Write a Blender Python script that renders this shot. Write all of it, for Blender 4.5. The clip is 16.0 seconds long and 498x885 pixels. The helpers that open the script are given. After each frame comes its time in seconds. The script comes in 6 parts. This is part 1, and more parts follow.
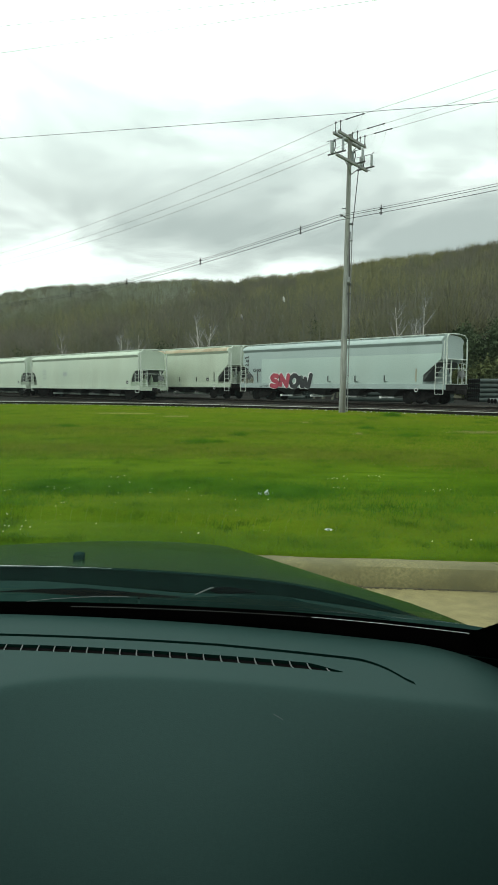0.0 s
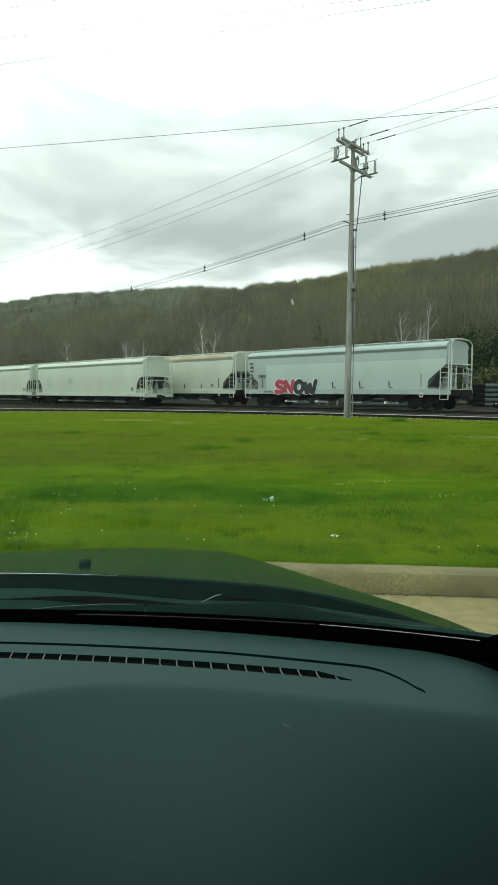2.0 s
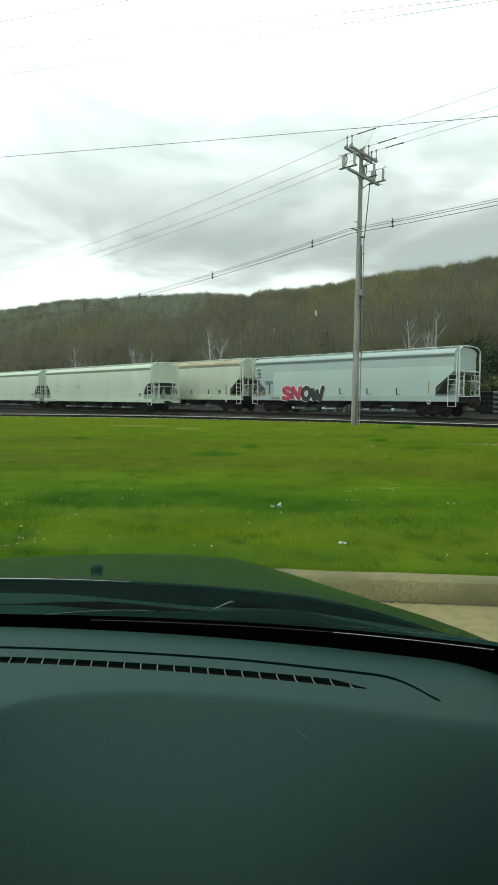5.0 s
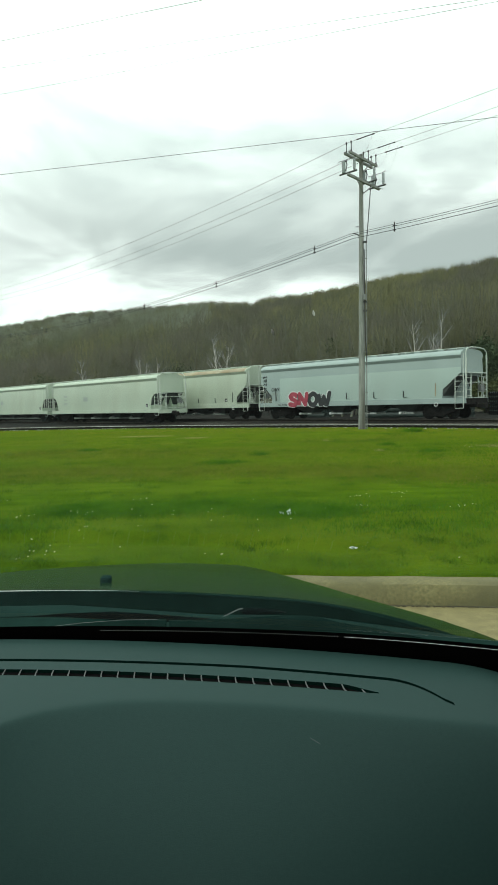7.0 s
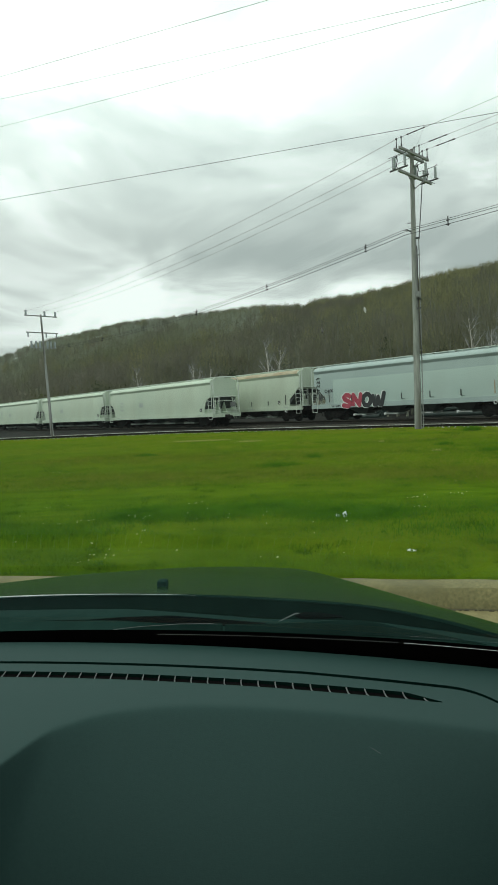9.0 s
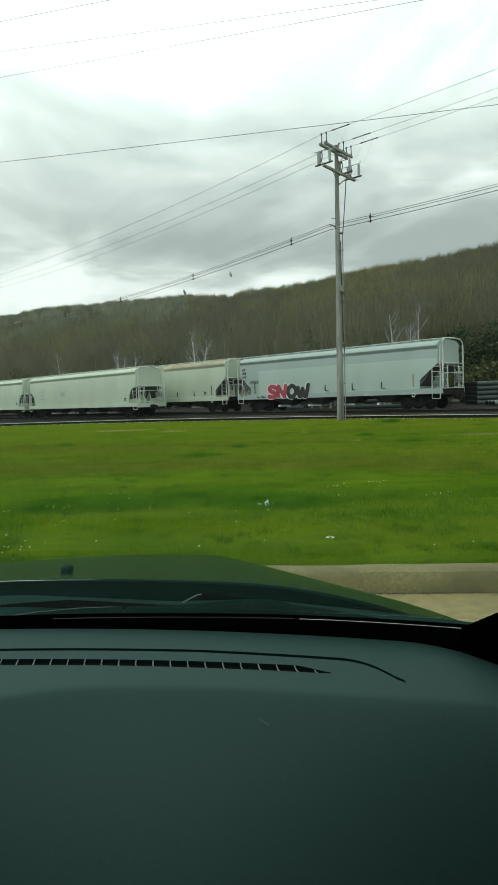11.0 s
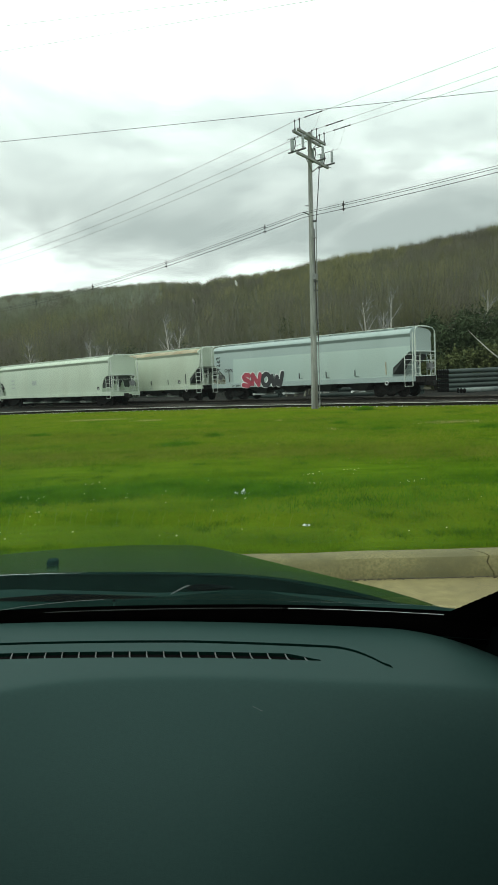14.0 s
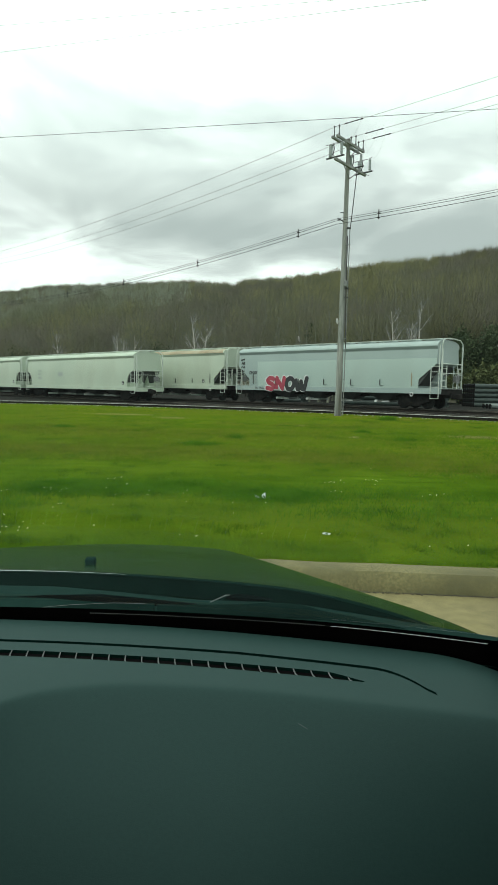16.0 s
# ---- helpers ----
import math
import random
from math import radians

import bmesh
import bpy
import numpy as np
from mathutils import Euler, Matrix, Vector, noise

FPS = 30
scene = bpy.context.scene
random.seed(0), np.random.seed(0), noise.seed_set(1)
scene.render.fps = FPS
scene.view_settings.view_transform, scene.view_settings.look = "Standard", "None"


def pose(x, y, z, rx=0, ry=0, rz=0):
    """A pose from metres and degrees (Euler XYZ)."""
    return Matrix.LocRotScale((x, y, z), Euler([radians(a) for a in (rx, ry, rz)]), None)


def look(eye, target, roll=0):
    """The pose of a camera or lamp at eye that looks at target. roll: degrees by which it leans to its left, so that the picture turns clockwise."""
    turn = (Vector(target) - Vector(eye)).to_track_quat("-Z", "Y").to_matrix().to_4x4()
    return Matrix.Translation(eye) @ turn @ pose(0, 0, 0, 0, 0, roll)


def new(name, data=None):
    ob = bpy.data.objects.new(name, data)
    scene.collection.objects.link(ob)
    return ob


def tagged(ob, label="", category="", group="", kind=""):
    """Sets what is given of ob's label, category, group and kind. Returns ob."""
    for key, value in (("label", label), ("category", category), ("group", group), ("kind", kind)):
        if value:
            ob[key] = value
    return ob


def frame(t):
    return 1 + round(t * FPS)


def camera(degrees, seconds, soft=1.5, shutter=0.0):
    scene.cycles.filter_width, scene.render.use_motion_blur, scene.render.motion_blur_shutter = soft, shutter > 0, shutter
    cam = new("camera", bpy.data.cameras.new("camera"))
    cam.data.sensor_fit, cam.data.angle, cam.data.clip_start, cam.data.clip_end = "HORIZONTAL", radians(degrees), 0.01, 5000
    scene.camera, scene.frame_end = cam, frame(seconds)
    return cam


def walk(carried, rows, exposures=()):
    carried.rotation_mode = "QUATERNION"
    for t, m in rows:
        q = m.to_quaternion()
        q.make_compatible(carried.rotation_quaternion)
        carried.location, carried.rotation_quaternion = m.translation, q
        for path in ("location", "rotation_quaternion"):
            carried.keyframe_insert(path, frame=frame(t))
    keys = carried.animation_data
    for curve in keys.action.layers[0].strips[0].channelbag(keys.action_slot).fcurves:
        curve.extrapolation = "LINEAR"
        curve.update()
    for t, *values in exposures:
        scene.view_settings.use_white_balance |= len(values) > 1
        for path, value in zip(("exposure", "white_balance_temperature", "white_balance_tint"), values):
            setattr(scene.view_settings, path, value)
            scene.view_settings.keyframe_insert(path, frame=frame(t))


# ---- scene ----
cam = camera(44.1, 16.0, soft=1.65)
PATH = [
    (0, (-0.003, -0.012, 1.256), (-0.003, 1.979, 1.065), 0.2),
    (0.5, (0.001, -0.007, 1.253), (-0.007, 1.985, 1.076), -0.3),
    (1, (-0.001, -0.006, 1.253), (-0.036, 1.986, 1.076), -0.4),
    (1.5, (-0.004, -0.011, 1.256), (-0.038, 1.982, 1.089), -0.1),
    (2, (-0.005, -0.007, 1.255), (-0.021, 1.985, 1.084), -0.1),
    (2.5, (-0.009, -0.012, 1.257), (-0.039, 1.982, 1.101), 0.4),
    (3, (-0.008, -0.008, 1.256), (-0.037, 1.986, 1.1), 0.2),
    (3.5, (-0.003, -0.005, 1.252), (-0.02, 1.988, 1.089), -0.2),
    (4, (0.0, -0.01, 1.253), (0.019, 1.985, 1.106), -0.6),
    (4.5, (-0.014, -0.011, 1.257), (-0.043, 1.983, 1.106), 0.5),
    (7, (-0.01, -0.008, 1.254), (-0.074, 1.987, 1.128), -1.5),
    (7.5, (-0.014, -0.025, 1.266), (-0.087, 1.972, 1.179), 0.0),
    (8, (-0.016, -0.013, 1.268), (-0.256, 1.972, 1.197), -0.2),
    (8.2, (-0.014, -0.004, 1.263), (-0.287, 1.975, 1.163), -2.0),
    (10.3, (0.002, 0.002, 1.244), (-0.157, 1.992, 1.12), -3.3),
    (10.5, (0.018, 0.01, 1.237), (-0.067, 2.003, 1.099), -2.7),
    (11, (0.021, 0.003, 1.239), (0.021, 1.997, 1.088), -2.2),
    (11.5, (0.012, -0.013, 1.247), (0.077, 1.982, 1.11), -1.4),
    (12, (0.006, -0.005, 1.247), (0.073, 1.984, 1.049), -0.7),
    (12.5, (-0.004, -0.007, 1.25), (0.03, 1.982, 1.043), -1.7),
    (13, (-0.016, -0.013, 1.256), (0.027, 1.979, 1.074), -0.5),
    (13.5, (-0.01, -0.003, 1.251), (0.038, 1.987, 1.066), -1.0),
    (14, (0.005, -0.01, 1.248), (0.086, 1.979, 1.056), -2.4),
    (14.5, (-0.013, -0.022, 1.259), (0.05, 1.971, 1.11), -1.0),
    (15, (-0.016, -0.019, 1.26), (0.02, 1.973, 1.085), -0.7),
    (15.5, (-0.02, -0.018, 1.261), (0.02, 1.973, 1.077), -0.3),
    (16, (-0.034, -0.017, 1.265), (-0.017, 1.974, 1.081), 0.9),
]
walk(cam, [(t, look(eye, target, roll)) for t, eye, target, roll in PATH], [(0, 0), (4.5, 0), (7.0, -0.05), (7.5, -0.08), (8.0, -0.3), (10.5, -0.28), (11.0, -0.27), (11.5, -0.22), (12.0, -0.06), (16.0, -0.05)])

# ---------------------------------------------------------------- light
world = bpy.data.worlds.new("overcast_sky")
scene.world = world
world.use_nodes = True
wn, wl = world.node_tree.nodes, world.node_tree.links
wn.clear()


def wnode(kind, **values):
    n = wn.new(kind)
    for key, value in values.items():
        n.inputs[key].default_value = value
    return n


SUN_ELEVATION, SUN_TURN = 52.0, 215.0
w_out = wn.new("ShaderNodeOutputWorld")
w_mix = wn.new("ShaderNodeMixShader")
w_sky = wn.new("ShaderNodeTexSky")
w_sky.sky_type, w_sky.sun_disc = "NISHITA", False
w_sky.sun_elevation, w_sky.sun_rotation = radians(SUN_ELEVATION), radians(SUN_TURN)
w_blue = wnode("ShaderNodeBackground", Strength=0.1)
w_cloud = wnode("ShaderNodeBackground", Strength=1.0)
w_tc = wn.new("ShaderNodeTexCoord")
w_sep = wn.new("ShaderNodeSeparateXYZ")
# clouds lie on a plane above: the direction is divided by its height
w_den = wn.new("ShaderNodeMath")
w_den.operation = "ADD"
w_den.inputs[1].default_value = 0.22
w_abs = wn.new("ShaderNodeMath")
w_abs.operation = "ABSOLUTE"
w_div = wn.new("ShaderNodeVectorMath")
w_div.operation = "DIVIDE"
w_comb = wn.new("ShaderNodeCombineXYZ")
w_noise = wnode("ShaderNodeTexNoise", Scale=1.55, Detail=8.0, Roughness=0.56, Distortion=0.5)
w_off = wn.new("ShaderNodeMapping")
w_off.inputs["Location"].default_value = (3.4, 1.3, 0.0)
w_ramp = wn.new("ShaderNodeValToRGB")
w_ramp.color_ramp.elements[0].position, w_ramp.color_ramp.elements[0].color = 0.36, (0.565, 0.607, 0.612, 1)
w_ramp.color_ramp.elements[1].position, w_ramp.color_ramp.elements[1].color = 0.66, (1.33, 1.34, 1.36, 1)
w_mid = w_ramp.color_ramp.elements.new(0.5)
w_mid.color = (0.795, 0.83, 0.832, 1)
# the cloud deck thins and brightens towards the zenith
w_up = wn.new("ShaderNodeMapRange")
w_up.interpolation_type = "SMOOTHSTEP"
for key, value in (("From Min", 0.235), ("From Max", 0.43), ("To Min", 1.0), ("To Max", 1.7)):
    w_up.inputs[key].default_value = value
wl.new(w_tc.outputs["Generated"], w_sep.inputs[0])
wl.new(w_sep.outputs["Z"], w_abs.inputs[0])
wl.new(w_abs.outputs[0], w_den.inputs[0])
for axis in "XYZ":
    wl.new(w_den.outputs[0], w_comb.inputs[axis])
wl.new(w_tc.outputs["Generated"], w_div.inputs[0])
wl.new(w_comb.outputs[0], w_div.inputs[1])
wl.new(w_div.outputs[0], w_off.inputs["Vector"])
wl.new(w_off.outputs[0], w_noise.inputs["Vector"])
# large masses of the deck: a bright break low over the hill, darker cloud above it
w_flat = wn.new("ShaderNodeVectorMath")
w_flat.operation = "MULTIPLY"
w_flat.inputs[1].default_value = (1.0, 1.0, 4.5)
wl.new(w_tc.outputs["Generated"], w_flat.inputs[0])
w_sum = wn.new("ShaderNodeMath")
w_sum.operation = "MULTIPLY_ADD"
w_sum.inputs[1].default_value, w_sum.inputs[2].default_value = 0.95, 0.03
wl.new(w_noise.outputs["Fac"], w_sum.inputs[0])
for azimuth, height, wide, amount in ((-17, 9.3, 0.38, 0.17), (5.5, 8.4, 0.26, 0.13), (-9, 14.8, 0.34, -0.06), (15, 12.5, 0.40, -0.055), (12, 20.0, 0.45, -0.15)):
    far = wn.new("ShaderNodeVectorMath")
    far.operation = "DISTANCE"
    ca, el = radians(azimuth), radians(height)
    far.inputs[1].default_value = (math.sin(ca) * math.cos(el), math.cos(ca) * math.cos(el), 4.5 * math.sin(el))
    mass = wn.new("ShaderNodeMapRange")
    mass.interpolation_type = "SMOOTHSTEP"
    for key, value in (("From Min", 0.0), ("From Max", wide), ("To Min", amount), ("To Max", 0.0)):
        mass.inputs[key].default_value = value
    both = wn.new("ShaderNodeMath")
    wl.new(w_flat.outputs[0], far.inputs[0])
    wl.new(far.outputs["Value"], mass.inputs["Value"])
    wl.new(w_sum.outputs[0], both.inputs[0])
    wl.new(mass.outputs[0], both.inputs[1])
    w_sum = both
wl.new(w_sum.outputs[0], w_ramp.inputs[0])
wl.new(w_ramp.outputs[0], w_cloud.inputs["Color"])
wl.new(w_sep.outputs["Z"], w_up.inputs["Value"])
wl.new(w_up.outputs[0], w_cloud.inputs["Strength"])
wl.new(w_sky.outputs[0], w_blue.inputs["Color"])
w_mix.inputs[0].default_value = 0.95
wl.new(w_blue.outputs[0], w_mix.inputs[1])
wl.new(w_cloud.outputs[0], w_mix.inputs[2])
wl.new(w_mix.outputs[0], w_out.inputs["Surface"])

sun = new("sun", bpy.data.lights.new("sun", "SUN"))
sun.data.energy, sun.data.angle, sun.data.color = 0.8, radians(25), (1.0, 0.97, 0.9)
sun.rotation_euler = (radians(90 - SUN_ELEVATION), 0, radians(180 - SUN_TURN))


# ---------------------------------------------------------------- materials
def surface(name, dark, light, scale=4.0, rough=0.7, bump=0.2, metal=0.0, third=None, scale3=0.6, cut3=(0.5, 0.65),
            stretch=(1, 1, 1), coat=0.0, coords="Object", bump_scale=None, bump_dist=0.01, spec=0.5):
    """Two tones of grain, a coarser third tone for stains, and a fine relief."""
    m = bpy.data.materials.new(name)
    m.use_nodes = True
    n, l = m.node_tree.nodes, m.node_tree.links
    bsdf = n["Principled BSDF"]
    bsdf.inputs["Metallic"].default_value = metal
    bsdf.inputs["Coat Weight"].default_value = coat
    bsdf.inputs["Coat Roughness"].default_value = 0.05
    bsdf.inputs["Specular IOR Level"].default_value = spec
    if coords == "World":
        where = n.new("ShaderNodeNewGeometry").outputs["Position"]
    else:
        where = n.new("ShaderNodeTexCoord").outputs["Object"]
    put = n.new("ShaderNodeMapping")
    put.inputs["Scale"].default_value = stretch
    l.new(where, put.inputs["Vector"])

    def noise_at(s, detail=6.0):
        t = n.new("ShaderNodeTexNoise")
        t.inputs["Scale"].default_value, t.inputs["Detail"].default_value = s, detail
        l.new(put.outputs[0], t.inputs["Vector"])
        return t

    grain = noise_at(scale)
    ramp = n.new("ShaderNodeValToRGB")
    ramp.color_ramp.elements[0].position, ramp.color_ramp.elements[0].color = 0.32, (*dark, 1)
    ramp.color_ramp.elements[1].position, ramp.color_ramp.elements[1].color = 0.68, (*light, 1)
    l.new(grain.outputs["Fac"], ramp.inputs[0])
    colour = ramp.outputs[0]
    if third:
        stain = noise_at(scale3, 4.0)
        cut = n.new("ShaderNodeMapRange")
        cut.inputs["From Min"].default_value, cut.inputs["From Max"].default_value = cut3
        l.new(stain.outputs["Fac"], cut.inputs["Value"])
        mix = n.new("ShaderNodeMix")
        mix.data_type = "RGBA"
        mix.inputs["B"].default_value = (*third, 1)
        mix.inputs[7].default_value = (*third, 1)
        l.new(cut.outputs[0], mix.inputs[0])
        l.new(colour, mix.inputs[6])
        colour = mix.outputs[2]
    l.new(colour, bsdf.inputs["Base Color"])
    gloss = n.new("ShaderNodeMapRange")
    gloss.inputs["To Min"].default_value, gloss.inputs["To Max"].default_value = max(rough - 0.08, 0.02), min(rough + 0.08, 1)
    l.new(grain.outputs["Fac"], gloss.inputs["Value"])
    l.new(gloss.outputs[0], bsdf.inputs["Roughness"])
    if bump:
        fine = noise_at(bump_scale or scale * 6)
        b = n.new("ShaderNodeBump")
        b.inputs["Strength"].default_value, b.inputs["Distance"].default_value = bump, bump_dist
        l.new(fine.outputs["Fac"], b.inputs["Height"])
        l.new(b.outputs[0], bsdf.inputs["Normal"])
    return m


M_GRASS = surface("lawn", (0.0491, 0.1030, 0.0032), (0.0992, 0.1700, 0.0074), 5.0, 0.95, 0.6, third=(0.110, 0.150, 0.009), scale3=0.30,
                  cut3=(0.40, 0.68), stretch=(0.4, 1, 1), coords="World", bump_scale=30, bump_dist=0.05, spec=0.0)
M_BLADE = surface("grass_blades", (0.0433, 0.1154, 0.0032), (0.1080, 0.2060, 0.0096), 2.6, 0.8, 0, third=(0.112, 0.178, 0.010), scale3=0.30,
                  cut3=(0.46, 0.76), stretch=(0.4, 1, 1), coords="World", spec=0.0)
M_BLADEDRY = surface("drier_grass_blades", (0.0845, 0.1488, 0.0088), (0.1429, 0.2141, 0.0164), 1.2, 0.8, 0, third=(0.20, 0.188, 0.024), scale3=0.26,
                     cut3=(0.42, 0.66), stretch=(0.4, 1, 1), coords="World", spec=0.0)
M_LUSH = surface("lush_grass", (0.034, 0.108, 0.004), (0.066, 0.160, 0.008), 3.0, 0.8, 0, coords="World", spec=0.0)
M_TUSSOCK = surface("tussock_grass", (0.0433, 0.1074, 0.0044), (0.0857, 0.1672, 0.0099), 3.0, 0.8, 0, coords="World", spec=0.0)
M_THATCH = surface("dry_thatch", (0.0858, 0.1188, 0.0110), (0.1518, 0.1716, 0.0220), 2.0, 0.9, 0, coords="World", spec=0.0)
M_STRAW = surface("dry_straw", (0.19, 0.19, 0.05), (0.31, 0.30, 0.10), 6.0, 0.9, 0, coords="World", spec=0.0)
M_FLOWER = surface("flower_heads", (0.42, 0.44, 0.18), (0.62, 0.64, 0.36), 9.0, 0.8, 0, coords="World")
M_CONCRETE = surface("kerb_concrete", (0.135, 0.120, 0.050), (0.225, 0.200, 0.088), 60.0, 0.92, 0.8, third=(0.118, 0.107, 0.047), scale3=3.0,
                     cut3=(0.44, 0.66), coords="World", bump_scale=60, bump_dist=0.004)
M_LOT = surface("lot_concrete", (0.185, 0.155, 0.066), (0.262, 0.222, 0.096), 14.0, 0.93, 0.5, third=(0.15, 0.125, 0.06), scale3=0.8,
                coords="World", bump_scale=90, bump_dist=0.003)
M_DIRTFILL = surface("gutter_dirt_and_joint_fill", (0.05, 0.045, 0.025), (0.12, 0.10, 0.06), 25.0, 1.0, 0.6, coords="World")
M_BALLAST = surface("cinder_ballast", (0.010, 0.011, 0.010), (0.032, 0.031, 0.027), 9.0, 0.97, 0.9, third=(0.05, 0.047, 0.04), scale3=0.25,
                    cut3=(0.55, 0.8), coords="World", bump_scale=22, bump_dist=0.05, spec=0.05)
M_BRUSH = surface("brush_ground", (0.115, 0.112, 0.080), (0.175, 0.170, 0.122), 0.7, 1.0, 0.8, coords="World", bump_scale=4, bump_dist=0.3, spec=0.05)
M_RAIL = surface("rail_steel", (0.010, 0.009, 0.008), (0.028, 0.023, 0.018), 12.0, 0.85, 0.2, spec=0.1)
M_RAILTOP = surface("worn_rail_head", (0.40, 0.40, 0.36), (0.58, 0.57, 0.52), 12.0, 0.5, 0.1, metal=0.2)
M_RAILDULL = surface("dull_rail_head", (0.07, 0.065, 0.055), (0.13, 0.12, 0.10), 12.0, 0.7, 0.1, spec=0.2)
M_GRAVEL = surface("pale_gravel", (0.2, 0.2, 0.17), (0.42, 0.42, 0.36), 6.0, 0.9, 0, coords="World")
M_TIE = surface("tie_timber", (0.028, 0.022, 0.018), (0.07, 0.058, 0.045), 14.0, 0.95, 0.5)
M_POLE = surface("pole_timber", (0.190, 0.200, 0.192), (0.345, 0.352, 0.335), 18.0, 0.92, 0.5, third=(0.105, 0.10, 0.085), scale3=2.5,
                 stretch=(1, 1, 0.08))
M_ARM = surface("crossarm_timber", (0.19, 0.20, 0.195), (0.31, 0.32, 0.31), 10.0, 0.9, 0.4)
M_PORCELAIN = surface("grey_porcelain", (0.24, 0.28, 0.29), (0.33, 0.37, 0.38), 6.0, 0.35, 0)
M_STEEL = surface("galvanised_steel", (0.16, 0.17, 0.17), (0.3, 0.31, 0.31), 10.0, 0.6, 0.1, metal=0.4)
M_PIN = surface("dark_weathered_hardware", (0.045, 0.05, 0.052), (0.09, 0.095, 0.095), 10.0, 0.7, 0)
M_WIRE = surface("black_cable", (0.02, 0.02, 0.02), (0.04, 0.04, 0.04), 5.0, 0.6, 0)
M_WIREGREY = surface("bare_wire", (0.28, 0.29, 0.29), (0.4, 0.41, 0.41), 5.0, 0.6, 0)
M_BARK = surface("grey_bark", (0.106, 0.112, 0.083), (0.206, 0.213, 0.163), 0.5, 0.95, 0, third=(0.13, 0.12, 0.08), scale3=0.05,
                 coords="World")
M_TWIG = surface("spring_twigs", (0.103, 0.111, 0.073), (0.210, 0.215, 0.147), 0.12, 0.95, 0, third=(0.15, 0.14, 0.07), scale3=0.02,
                 cut3=(0.48, 0.7), coords="World", spec=0.1)
M_BUD = surface("budding_leaves", (0.120, 0.130, 0.058), (0.198, 0.202, 0.086), 0.1, 0.8, 0, coords="World", spec=0.2)
M_CROWN = surface("misty_crowns", (0.1134, 0.1220, 0.0799), (0.2106, 0.2160, 0.1458), 0.075, 0.95, 0, third=(0.18, 0.178, 0.098), scale3=0.014, cut3=(0.46, 0.68), coords="World", spec=0.05)
M_CROWNGREY = surface("grey_brown_crowns", (0.1298, 0.1254, 0.0990), (0.2255, 0.2167, 0.1716), 0.1, 0.95, 0, coords="World", spec=0.05)
M_CROWNGOLD = surface("budding_crowns", (0.180, 0.184, 0.095), (0.290, 0.290, 0.150), 0.1, 0.95, 0, coords="World", spec=0.05)
# far crowns: distance haze is put into this paler, greyer colour
M_CROWNHAZE = surface("haze_paled_crowns", (0.2472, 0.2760, 0.2185), (0.3450, 0.3772, 0.2932), 0.05, 0.95, 0, third=(0.175, 0.19, 0.105), scale3=0.012, cut3=(0.46, 0.68), coords="World", spec=0.05)
M_EVERGREEN = surface("evergreen_needles", (0.03, 0.05, 0.024), (0.06, 0.085, 0.036), 0.8, 0.8, 0, coords="World", spec=0.2)
M_BIRCH = surface("pale_birch_bark", (0.36, 0.34, 0.30), (0.58, 0.55, 0.5), 3.0, 0.85, 0.2, third=(0.12, 0.11, 0.1), scale3=2.0, cut3=(0.58, 0.7))


def let_through(m, share):
    """Translucency added to twigs, buds and crowns: a share of light softens their dark gaps."""
    n, l = m.node_tree.nodes, m.node_tree.links
    bsdf = n["Principled BSDF"]
    thin, both = n.new("ShaderNodeBsdfTranslucent"), n.new("ShaderNodeMixShader")
    l.new(bsdf.inputs["Base Color"].links[0].from_socket, thin.inputs["Color"])
    both.inputs[0].default_value = share
    l.new(bsdf.outputs[0], both.inputs[1])
    l.new(thin.outputs[0], both.inputs[2])
    l.new(both.outputs[0], n["Material Output"].inputs["Surface"])


for m in (M_CROWN, M_CROWNGREY, M_CROWNGOLD, M_CROWNHAZE, M_TWIG, M_BUD):
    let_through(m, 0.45)


